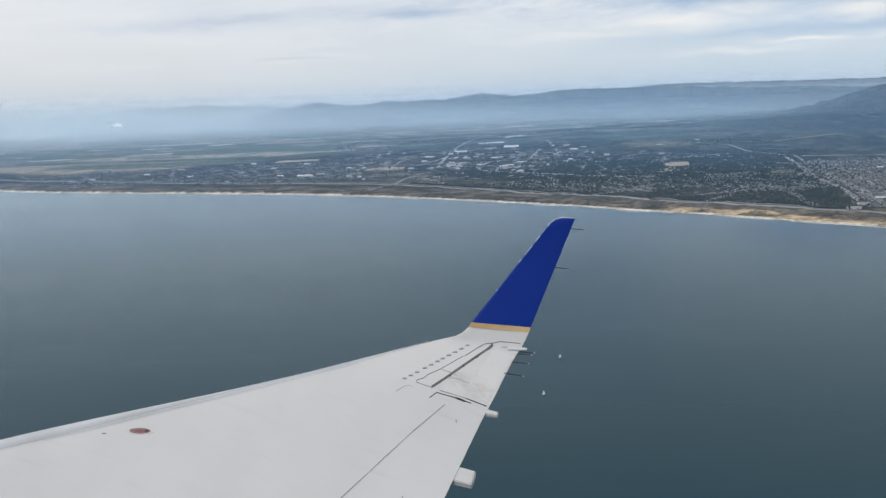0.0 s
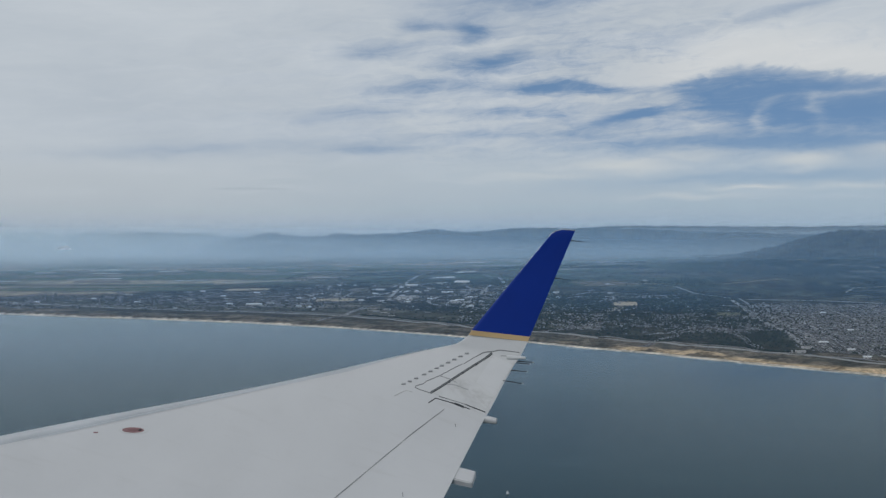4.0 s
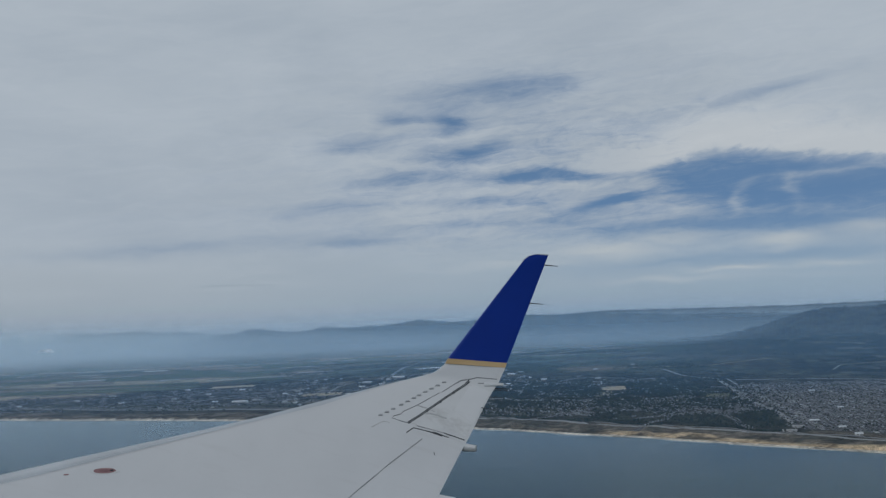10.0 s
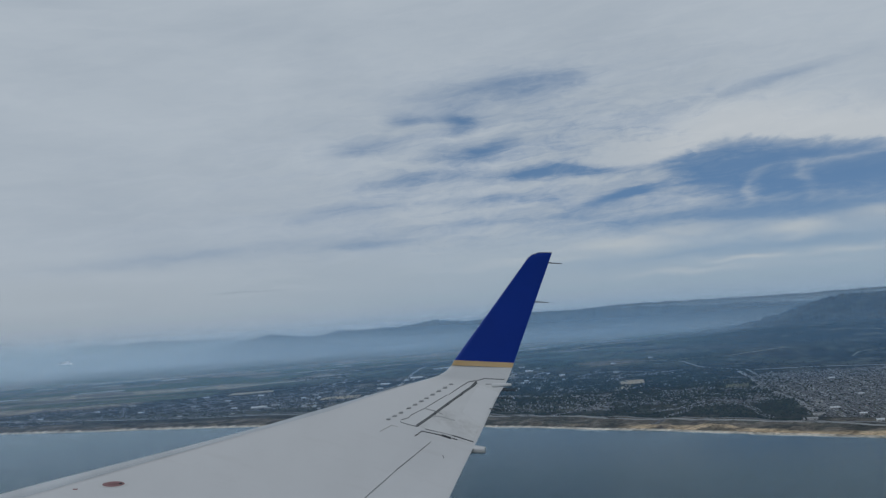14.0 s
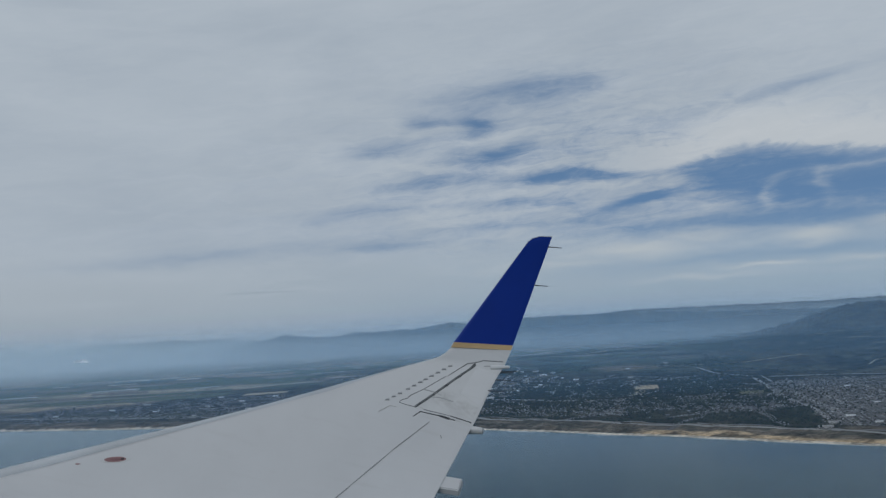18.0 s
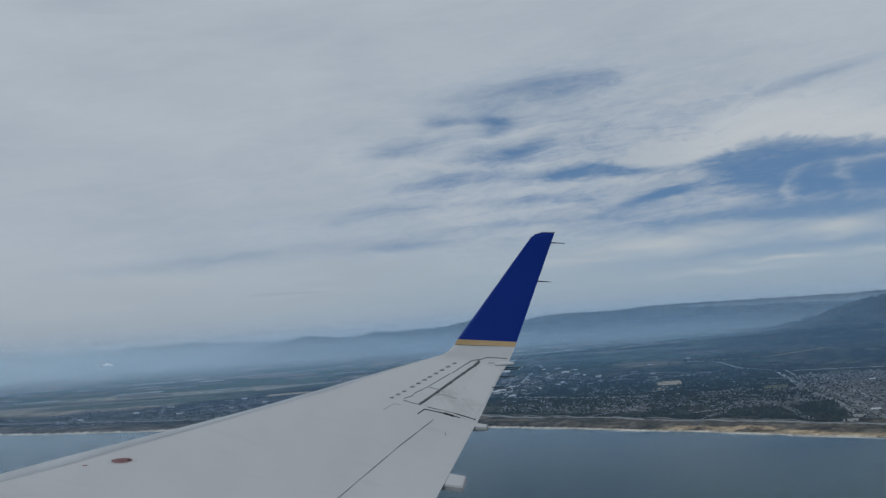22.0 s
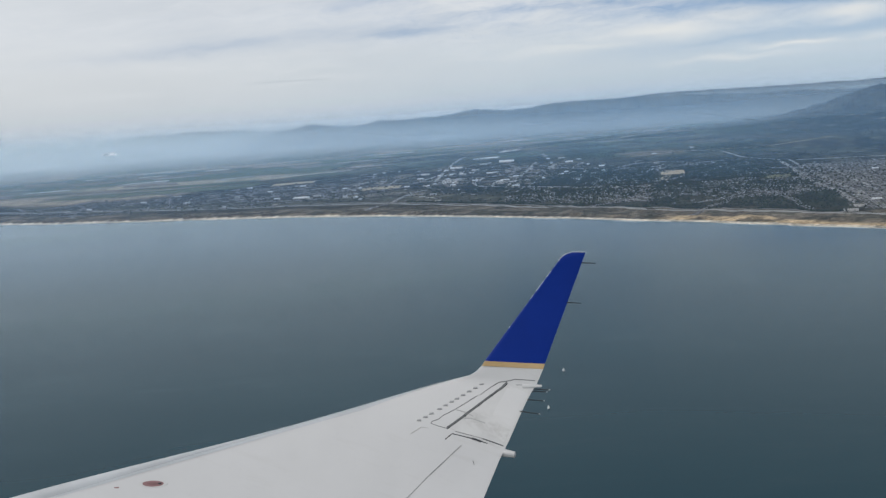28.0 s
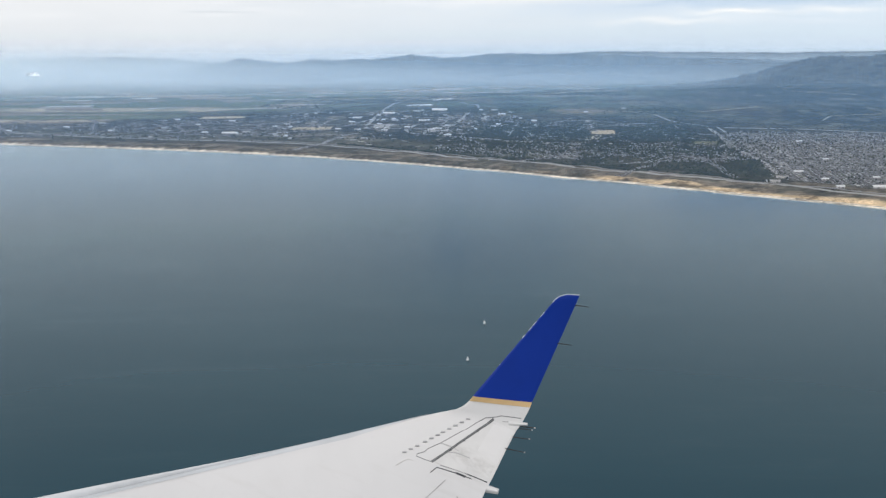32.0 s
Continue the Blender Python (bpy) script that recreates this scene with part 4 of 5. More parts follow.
# winding lanes of the estate, the campus and the scrub hills
_w = random.Random(19)
LANE_HOUSES = []
for x0, x1, y0, y1, count, wd, mt, lb in ((200, 290, 835, 960, 6, 0.7, M_STREET, "narrow grey lane winding between estate houses"), (140, 320, 860, 1300, 26, 1.5, M_ROAD, "narrow pale lane winding between estate houses"), (-170, 150, 1130, 1650, 22, 1.9, M_ROAD, "pale campus lane"),
                                          (-520, -120, 1180, 1440, 20, 1.6, M_STREET, "grey village street"), (380, 1000, 1250, 2100, 5, 1.3, M_SANDPATCH, "thin sandy track across dark scrub")):
    for k in range(count):
        x, y, a = _w.uniform(x0, x1), _w.uniform(y0, y1), _w.uniform(0, 6.28)
        turn = 0.06 if wd > 4 else 0.45
        pts = [(x, y)]
        for j in range(_w.randint(4, 8)):
            a += _w.uniform(-turn, turn)
            x, y = x + math.cos(a) * 16 * (1 + (wd > 2.2)), y + math.sin(a) * 26 * (1 + (wd > 2.2))
            pts.append((x, y))
        road("road", pts, wd, mt, lb, 0.3)
        if wd < 2.2 and mt is not M_SANDPATCH:
            for (xa, ya), (xb, yb) in zip(pts, pts[1:]):
                ln, turn_ = math.dist((xa, ya), (xb, yb)), math.atan2(yb - ya, xb - xa)
                for q_ in np.arange(0.5, ln, 2.3):
                    for sd in (-1, 1):
                        if _w.random() < 0.85:
                            f_, o_ = q_ / ln, sd * (wd * 0.5 + 1.1 + _w.uniform(-0.1, 0.6))
                            LANE_HOUSES.append((xa + (xb - xa) * f_ - math.sin(turn_) * o_, ya + (yb - ya) * f_ + math.cos(turn_) * o_, turn_))


for k in range(20):
    b0 = 14 + 23 * k
    P_ = [(278 + GB[0] * b0 + GA[0] * a_, 738 + GB[1] * b0 + GA[1] * a_) for a_ in range(-140, 460, 12)]
    P_ = [p for p in P_ if town_weight(np.array([p[0]]), np.array([p[1]]))[0][0] > 0.45]
    if len(P_) > 3:
        road("road", [P_[0], P_[len(P_) // 2], P_[-1]], 1.7 if k % 3 else 2.6, M_ROAD if k % 3 == 0 else M_STREET, "straight pale street of the town grid")


# the gridded town: rows of houses along its streets
bb, aa_ = np.meshgrid(np.arange(-20, 470, 3.3), np.arange(-120, 480, 2.5), indexing="ij")
_g = np.random.RandomState(8)
bb = bb + _g.uniform(-0.35, 0.35, bb.shape) + 0.5 * ((bb / 3.3).astype(int) % 2)
aa_ = aa_ + _g.uniform(-0.6, 0.6, aa_.shape)
gx, gy = (278 + GB[0] * bb + GA[0] * aa_).ravel(), (738 + GB[1] * bb + GA[1] * aa_).ravel()
keep = _g.rand(gx.size) < 0.86 * town_weight(gx, gy)[0] * (0.4 + 0.9 * step(0.3, 0.5, fbm(gx / 50.0, gy / 50.0, 3)))
gx, gy = gx[keep], gy[keep]
house_field("town_houses", gx, gy, GR + np.where(_g.rand(gx.size) < 0.5, 0, math.pi / 2) + _g.uniform(-0.1, 0.1, gx.size), "dense grid of small pale houses on sloping streets")
hx, hy = scatter(9000, -580, -60, 1120, 1520, lambda x, y: 0.5 * town_weight(x, y)[1] * step(0.36, 0.52, fbm(x / 40.0, y / 40.0, 3)), 21)
house_field("village_houses", hx, hy, np.random.RandomState(4).uniform(0, 3.1, hx.size), "seaside village of small dark-roofed houses")
hx, hy = scatter(5200, -200, 210, 1040, 1720, lambda x, y: 0.40 * town_weight(x, y)[2] * step(0.45, 0.56, fbm(x / 45.0 + 3, y / 45.0, 3)), 22)
house_field("campus_houses", hx, hy, np.random.RandomState(5).uniform(0, 3.1, hx.size), "scattered pale campus houses among trees")
hx, hy = scatter(6500, 110, 330, 820, 1340, lambda x, y: (0.30 * town_weight(x, y)[3] + 0.35 * town_weight(x, y)[4]) * step(0.42, 0.56, fbm(x / 20.0 + 8, y / 26.0, 3)), 23)
house_field("estate_houses", hx, hy, np.random.RandomState(6).uniform(0, 3.1, hx.size), "housing estate of small brown-roofed houses in woods")


LH = np.array(LANE_HOUSES)
house_field("lane_houses", LH[:, 0], LH[:, 1], LH[:, 2], "rows of small houses along winding lanes")


def tree_field(name, X, Y, size, label):
    """Tree crowns as uneven pointed clumps on short trunks, joined."""
    n = len(X)
    rg = np.random.RandomState(n)
    S = rg.uniform(0.55, 1.25, n) * size
    ring = np.array([(math.cos(a), math.sin(a)) for a in np.linspace(0, 2 * math.pi, 6)[:-1]])
    T = np.zeros((n, 12, 3))
    j1, j2 = rg.uniform(0.7, 1.3, (n, 5)), rg.uniform(0.6, 1.25, (n, 5))
    T[:, 0] = (0, 0, 0.1)
    T[:, 1:6, :2] = ring[None] * j1[..., None] * 0.75
    T[:, 1:6, 2] = 0.45 * rg.uniform(0.7, 1.3, (n, 5))
    T[:, 6:11, :2] = ring[None] * j2[..., None] * 0.5
    T[:, 6:11, 2] = 0.95 * rg.uniform(0.8, 1.2, (n, 5))
    T[:, 11] = np.stack([rg.uniform(-0.2, 0.2, n), rg.uniform(-0.2, 0.2, n), rg.uniform(1.15, 1.5, n)], -1)
    T *= S[:, None, None]
    V = np.stack([X[:, None] + T[..., 0], Y[:, None] + T[..., 1], land_height(X, Y)[:, None] + T[..., 2]], -1)
    f = []
    for i in range(5):
        j = (i + 1) % 5
        f += [(0, 1 + j, 1 + i), (1 + i, 1 + j, 6 + j), (1 + i, 6 + j, 6 + i), (6 + i, 6 + j, 11)]
    F = (np.arange(n)[:, None, None] * 12 + np.array(f)[None]).reshape(-1, 3)
    ob = sheet_mesh(name, V.reshape(-1, 3), F, M_TREE)
    return tagged(ob, label, "trees", kind="stuff")


tx, ty = scatter(34000, -60, 360, 860, 1420, lambda x, y: 0.95 * wood_weight(x, y) * step(70, 110, sw(x, y)[1] - shore(sw(x, y)[0])), 31)
tree_field("woodland", tx, ty, 1.35, "dark green oak and pine woodland")
tx, ty = scatter(12000, 30, 330, 720, 990, lambda x, y: 0.6 * step(62, 84, sw(x, y)[1] - shore(sw(x, y)[0])) * (1 - town_weight(x, y)[0]) * step(0.36, 0.52, fbm(x / 24.0 + 9, y / 36.0, 4)), 37)
tree_field("woodland", tx, ty, 1.0, "dark trees between the houses of the estate")
hx, hy = scatter(5600, 40, 320, 780, 1010, lambda x, y: 0.6 * step(84, 104, sw(x, y)[1] - shore(sw(x, y)[0])) * (1 - town_weight(x, y)[0]) * step(0.46, 0.54, fbm(x / 30.0 + 21, y / 44.0, 3)), 38)
house_field("estate_houses", hx, hy, np.random.RandomState(9).uniform(0, 3.1, hx.size), "clusters of small pale estate houses among trees")
tx, ty = scatter(16000, -250, 420, 1450, 2300, lambda x, y: 0.8 * step(0.42, 0.6, fbm(x / 90.0 + 5, y / 90.0, 4)), 32)
tree_field("woodland", tx, ty, 1.3, "dark scrub oak woodland behind the campus")
tx, ty = scatter(9000, 270, 760, 560, 1180, lambda x, y: 0.55 * town_weight(x, y)[0], 33)
tree_field("town_trees", tx, ty, 0.95, "small street trees between houses")
tx, ty = scatter(9000, -580, 210, 1080, 1700, lambda x, y: np.clip(0.55 * town_weight(x, y)[1] + 0.5 * town_weight(x, y)[2], 0, 1), 34)
tree_field("town_trees", tx, ty, 1.05, "dark trees between village houses")
tx, ty = scatter(5000, 170, 420, 720, 1060, lambda x, y: 0.55 * town_weight(x, y)[4] * step(0.4, 0.5, fbm(x / 25.0, y / 25.0, 3)), 35)
tree_field("town_trees", tx, ty, 1.0, "dark tree belt beside the avenue")
tx, ty = scatter(24000, 250, 1500, 1150, 2700, lambda x, y: 0.75 * step(0.40, 0.58, fbm(x / 120.0 + 2, y / 80.0, 4)), 36)
tree_field("chaparral", tx, ty, 1.15, "dark chaparral brush on rolling hills")
# a line of trees along the inland side of the highway
lx_, ly_ = [], []
_t = random.Random(12)
for k in range(900):
    s0 = -760 + 0.52 * k
    w0 = np.interp(s0, [p[0] for p in HW], [p[1] for p in HW]) + 13 + _t.uniform(-2, 3)
    if noise.noise((s0 * 0.02, 1.0, 0)) > -0.15:
        px_, py_ = xy(s0, w0)
        lx_.append(px_)
        ly_.append(py_)
tree_field("tree_belt", np.array(lx_), np.array(ly_), 1.2, "dark row of trees along the coast highway")


# small paved lots, yards and bare plots between the houses
def lots(name, X, Y, rots, label):
    n = len(X)
    rg = np.random.RandomState(n + 3)
    L, Wd = rg.uniform(2.0, 7.5, n), rg.uniform(2.0, 11.0, n)
    c, s_ = np.cos(rots), np.sin(rots)
    V = []
    for a, b in ((-1, -1), (1, -1), (1, 1), (-1, 1)):
        x, y = X + (a * L * c - b * Wd * s_) / 2, Y + (a * L * s_ + b * Wd * c) / 2
        V.append(np.stack([x, y, land_height(x, y) + 0.3], -1))
    V = np.stack(V, 1).reshape(-1, 3)
    mat = spread_material(name + "_surface", [(0.30, 0.28, 0.25), (0.19, 0.18, 0.17), (0.44, 0.40, 0.33), (0.12, 0.13, 0.08), (0.24, 0.20, 0.16), (0.50, 0.48, 0.44)], 0.95, 0.2)
    tagged(sheet_mesh(name, V, np.arange(4 * n).reshape(-1, 4), mat), label, "lots", kind="stuff")


_q = np.random.RandomState(77)
px_, py_ = scatter(1500, -220, 330, 900, 1720, lambda x, y: 0.5 * np.clip(town_weight(x, y)[2] + 0.6 * town_weight(x, y)[3], 0, 1), 41)
lots("paved_lots", px_, py_, GR + _q.uniform(-0.2, 0.2, px_.size), "pale paved lots and yards among campus buildings")
px_, py_ = scatter(500, -560, -60, 1120, 1500, lambda x, y: 0.4 * town_weight(x, y)[1], 42)
lots("yards", px_, py_, _q.uniform(-0.4, 0.4, px_.size), "dry yards between village houses")
px_, py_ = scatter(450, 280, 760, 600, 1180, lambda x, y: 0.4 * town_weight(x, y)[0], 43)
lots("town_lots", px_, py_, np.full(px_.size, GR), "paved lots and school fields in the town")


def strips(name, X, Y, L, Wd, rots, cols, label):
    """Long plots of the valley, laid along its length."""
    V = []
    c, s_ = np.cos(rots), np.sin(rots)
    for a, b in ((-1, -1), (1, -1), (1, 1), (-1, 1)):
        x, y = X + (a * L * c - b * Wd * s_) / 2, Y + (a * L * s_ + b * Wd * c) / 2
        V.append(np.stack([x, y, land_height(x, y) + 0.6], -1))
    V = np.stack(V, 1).reshape(-1, 3)
    tagged(sheet_mesh(name, V, np.arange(4 * len(X)).reshape(-1, 4), spread_material(name + "_cover", cols, 0.95, 0.05)), label, "fields", kind="stuff")


px_, py_ = scatter(420, -1500, 900, 1640, 4200, lambda x, y: 0.8 * (x < 150 + 0.22 * (y - 1500)) * (x > -0.48 * y), 44)
n_ = px_.size
strips("valley_fields", px_, py_, _q.uniform(30, 150, n_), _q.uniform(30, 110, n_) * py_ / 2000, 0.2 + _q.uniform(-0.12, 0.12, n_), [(0.09, 0.135, 0.075), (0.20, 0.17, 0.12), (0.08, 0.11, 0.07), (0.30, 0.25, 0.18), (0.13, 0.15, 0.095)], "green and brown crop fields of the valley")
px_, py_ = scatter(230, -1600, 900, 1700, 4300, lambda x, y: 0.8 * (x < 250 + 0.22 * (y - 1500)) * (x > -0.48 * y), 45)
n_ = px_.size
strips("plastic_fields", px_, py_, _q.uniform(15, 90, n_) * py_ / 2000, _q.uniform(14, 40, n_) * (py_ / 2000) ** 1.5, 0.2 + _q.uniform(-0.1, 0.1, n_), [(0.66, 0.65, 0.61), (0.44, 0.42, 0.37), (0.80, 0.80, 0.78)], "pale plastic-covered field strips and packing sheds")
road("road", [(-336, 1669), (-290, 1720), (-251, 1791), (-200, 1827)], 9.0, M_SANDPATCH, "long pale sandy strip beside the river fields")


# surf at the water's edge, in broken lines
def surf(s0, s1, off, width):
    P = np.array(shore_line(s0, s1, off, max(6, int((s1 - s0) / 4))))
    n = len(P)
    k = np.sin(np.linspace(0.05, math.pi - 0.05, n)) * width * (0.6 + 0.8 * vnoise(np.linspace(0, n * 0.6, n), np.full(n, s0)))
    A, B = P - EW * k[:, None] * 0.5, P + EW * k[:, None] * 0.5
    V = np.concatenate([np.column_stack([A, np.full(n, 0.03)]), np.column_stack([(A + B) / 2, np.full(n, 0.16)]), np.column_stack([B, np.full(n, 0.05)])])
    f = [(i, i + 1, n + i + 1, n + i) for i in range(n - 1)] + [(n + i, n + i + 1, 2 * n + i + 1, 2 * n + i) for i in range(n - 1)]
    tagged(sheet_mesh("surf", V, f, M_FOAM), "broken white surf along the beach", "surf", kind="structure")


_s = random.Random(4)
q = -1500.0
while q < 150:
    ln = _s.uniform(22, 90)
    surf(q, q + ln, _s.uniform(-2.6, -1.2), _s.uniform(1.2, 2.6))
    if _s.random() < 0.35:
        surf(q + ln * 0.2, q + ln * 0.7, _s.uniform(-5.5, -4), _s.uniform(0.8, 1.4))
    q += ln + _s.uniform(10, 60)


for ob in [o for o in scene.objects if o not in before_land and o.parent is None]:
    ob.location.x += SHIFT[0]
    ob.location.y += SHIFT[1]


# a small sailing boat on the bay
def sailing_boat(x, y):
    ob = new("sailing_boat")
    ob.matrix_world = pose(x, y, 0, 0, 0, 25) @ Matrix.Scale(0.48, 4)
    bm = bmesh.new()
    secs = []
    for f, wd, dp in ((-0.5, 0.16, 0.05), (-0.25, 0.24, 0.0), (0.1, 0.25, 0.0), (0.35, 0.16, 0.03), (0.55, 0.01, 0.12)):
        secs.append([bm.verts.new(p) for p in ((f * 1.9, -wd, 0.24), (f * 1.9, -wd * 0.7, dp), (f * 1.9, 0, dp - 0.06), (f * 1.9, wd * 0.7, dp), (f * 1.9, wd, 0.24))])
    for a, b in zip(secs, secs[1:]):
        for i in range(5):
            bm.faces.new((a[i], a[(i + 1) % 5], b[(i + 1) % 5], b[i]))
    bm.faces.new(secs[0])
    bm.faces.new(secs[-1][::-1])
    white = ground_paint("boat_white", (0.8, 0.8, 0.8), (0.74, 0.74, 0.74), 2.0, 0.5)
    part("hull", bm, white, ob, "white hull")
    part("mast", rod_bm((0.12, 0, 0.2), (0.12, 0, 2.5), 0.02), M_GREY, ob)
    for nm, pts in (("mainsail", ((0.09, 0, 0.45), (-0.85, 0.12, 0.45), (0.09, 0, 2.45))), ("jib", ((0.16, 0, 2.2), (0.16, 0.08, 0.45), (1.0, 0, 0.32)))):
        bm = bmesh.new()
        for dy in (0.0, 0.012):
            vs = [bm.verts.new((p[0], p[1] + dy, p[2])) for p in pts]
            mid = bm.verts.new((sum(p[0] for p in pts) / 3, sum(p[1] for p in pts) / 3 + 0.1 + dy, sum(p[2] for p in pts) / 3))
            for i in range(3):
                bm.faces.new((vs[i], vs[(i + 1) % 3], mid))
        part(nm, bm, white, ob, "white sail")
    return tagged(ob, "small white sailing boat on the grey bay", "boat")


def rod_bm(a, b, r, n=8):
    bm = bmesh.new()
    lo = [bm.verts.new((a[0] + r * math.cos(2 * math.pi * k / n), a[1] + r * math.sin(2 * math.pi * k / n), a[2])) for k in range(n)]
    hi = [bm.verts.new((b[0] + r * math.cos(2 * math.pi * k / n), b[1] + r * math.sin(2 * math.pi * k / n), b[2])) for k in range(n)]
    for k in range(n):
        bm.faces.new((lo[k], lo[(k + 1) % n], hi[(k + 1) % n], hi[k]))
    bm.faces.new(lo[::-1])
    bm.faces.new(hi)
    return bm


sailing_boat(19.6, 334.9)
sailing_boat(12.4, 292.4)


# a low fog tuft over the far valley
def fog_material():
    """Bright droplets, thin at the ragged edge of a tuft."""
    mat = bpy.data.materials.new("white_fog")
    mat.use_nodes = True
    n = Nodes(mat.node_tree)
    pos = n.add("ShaderNodeTexCoord").outputs["Object"]
    lit, back, thin = n.add("ShaderNodeBsdfDiffuse"), n.add("ShaderNodeBsdfTranslucent"), n.add("ShaderNodeBsdfTransparent")
    for sh, up in ((lit, 1.0), (back, -1.0)):
        sh.inputs[0].default_value = (0.95, 0.96, 0.96, 1)
        n.put(sh.inputs["Normal"], n.join(0.0, 0.0, up))
    body, mixs = n.add("ShaderNodeAddShader"), n.add("ShaderNodeMixShader")
    n.put(body.inputs[0], lit.outputs[0])
    n.put(body.inputs[1], back.outputs[0])
    n.put(mixs.inputs[0], n.ramp(n.noise(pos, 0.12, 4, 0.6), 0.3, 0.65))
    n.put(mixs.inputs[1], thin.outputs[0])
    n.put(mixs.inputs[2], body.outputs[0])
    n.put(n.add("ShaderNodeOutputMaterial").inputs[0], mixs.outputs[0])
    return mat


M_FOG = fog_material()
for az_, r_, z_, wd, seed in ((-19.3, 2380, 55, 13, 1),):
    bm = bmesh.new()
    bmesh.ops.create_icosphere(bm, subdivisions=4, radius=1)
    for v in bm.verts:
        k = 0.6 + 0.9 * noise.fractal(v.co * 1.6 + Vector((seed * 7.0, 0, 0)), 0.9, 2.1, 4)
        v.co = Vector((v.co.x * wd * k, v.co.y * wd * 0.6 * k, max(v.co.z, -0.2) * 6 * k))
    ob = part("low_cloud", bm, M_FOG, smooth=True)
    ob.location = (r_ * math.sin(radians(az_)), r_ * math.cos(radians(az_)), z_)
    tagged(ob, "small white tuft of low fog over the valley", "cloud", kind="stuff")



# ---- the wing ----
ORIGIN = Vector((0.437, 9.719, 79.282))
AFT, OUT, UP = Vector((0.9191, -0.3597, -0.1610)), Vector((0.3896, 0.7680, 0.5083)), Vector((-0.0592, -0.5299, 0.8460))
wing = new("airliner_wing")
wing.matrix_world = Matrix.Translation(ORIGIN) @ Matrix((AFT, OUT, UP)).transposed().to_4x4()
tagged(wing, "white swept airliner wing with a blue and gold winglet, in flight", "aircraft wing")


def nose(xi, reach):
    k = min(1.0, xi / reach)
    return math.sqrt(k * (2 - k))


def section(le, te, thick, normal, xs, both):
    """Points of a wing section from leading to trailing edge, upper then lower side."""
    le, te = Vector(le), Vector(te)
    c = (te - le).length
    up, down = [], []
    for xi in xs:
        h = nose(xi, 0.06)
        tail = 1 - max(0.0, (xi - 0.3) / 0.7) ** 1.6
        p = le.lerp(te, xi)
        if both:
            k = 0.5 * thick * c * h * (0.04 + 0.96 * tail)
            up.append(p + normal * k)
            down.append(p - normal * k)
        else:
            up.append(p - normal * (0.45 * thick * c * (1 - h)))
            down.append(p - normal * (0.45 * thick * c * (1 - h) + thick * c * h * (0.05 + 0.95 * tail)))
    return up, down


def loft(stations, xs, both):
    """A closed skin over wing sections."""
    bm = bmesh.new()
    rings = []
    for le, te, thick, normal in stations:
        up, down = section(le, te, thick, Vector(normal), xs, both)
        rings.append([bm.verts.new(p) for p in up + down[::-1]])
    n = len(rings[0])
    for a, b in zip(rings, rings[1:]):
        for i in range(n):
            bm.faces.new((a[i], a[(i + 1) % n], b[(i + 1) % n], b[i]))
    bm.faces.new(rings[0])
    bm.faces.new(rings[-1][::-1])
    return bm


def le_x(y):
    return -0.407 + 1.558 * y


def te_x(y):
    return 0.05 - 0.11 * min(1.0, max(0.0, -y / 0.6)) + 0.03 * max(0.0, -0.6 - y)


def z_le(y):
    return max(-0.06, 0.255 + 0.131 * y)


def z_te(y):
    k = min(1.0, max(0.0, (y + 0.65) / 0.65))
    return -0.13 + 0.23 * k * k * (3 - 2 * k)


def z_top(x, y):
    """Height of the upper skin, which flexes up towards the tip."""
    f = min(1.25, max(0.0, (x - le_x(y)) / (te_x(y) - le_x(y))))
    return z_le(y) * (1 - f) + z_te(y) * f


XS = [0.0, 0.004, 0.012, 0.025, 0.04, 0.06, 0.1, 0.2, 0.35, 0.5, 0.65, 0.8, 0.9, 1.0]
SPAN = [-5.2, -4, -3, -2.5, -2.0, -1.5, -1.1, -0.8, -0.65, -0.55, -0.45, -0.35, -0.27]
inner = [((le_x(y), y, z_le(y)), (te_x(y), y, z_te(y)), 0.06, (0, 0, 1)) for y in SPAN]
blend = [((-0.69, -0.185, 0.231), (te_x(-0.14), -0.14, z_te(-0.14)), 0.06, (0, -0.05, 1)),
         ((-0.575, -0.125, 0.244), (te_x(-0.04), -0.04, z_te(-0.04) + 0.01), 0.06, (0, -0.12, 0.99)),
         ((-0.50, -0.098, 0.262), (0.075, 0.035, 0.155), 0.055, (0.1, -0.3, 0.95)),
         ((-0.445, -0.065, 0.288), (0.098, 0.09, 0.215), 0.055, (0.2, -0.55, 0.8)),
         ((-0.402, -0.018, 0.321), (0.114, 0.135, 0.26), 0.05, (0.3, -0.70, 0.65))]
WN = (0.345, -0.747, 0.565)
band = [blend[-1], ((-0.380, 0.012, 0.360), (0.117, 0.179, 0.283), 0.05, WN)]


def along(f):
    a, b = Vector((-0.380, 0.012, 0.360)), Vector((0.119, 0.738, 1.012))
    c, d = Vector((0.117, 0.179, 0.283)), Vector((0.323, 0.883, 1.033))
    return a.lerp(b, f), c.lerp(d, f)


fin = []
for f in (0.0, 0.2, 0.4, 0.6, 0.8, 0.97):
    l_, t_ = along(f)
    fin.append((l_, t_, 0.05 - 0.01 * f, WN))
tip_a = Vector((0.119, 0.738, 1.012))
fin += [(tip_a + Vector((0.012, 0.022, 0.016)), along(0.985)[1], 0.04, WN), (tip_a + Vector((0.045, 0.060, 0.034)), along(0.993)[1], 0.035, WN),
        (tip_a + Vector((0.10, 0.099, 0.040)), along(1.0)[1], 0.02, WN)]
part("wing_skin", loft(inner + blend, XS, False), M_WHITE, wing, "white painted upper skin with faint grime", True)
part("gold_band", loft(band, XS, True), M_GOLD, wing, "narrow gold painted band")
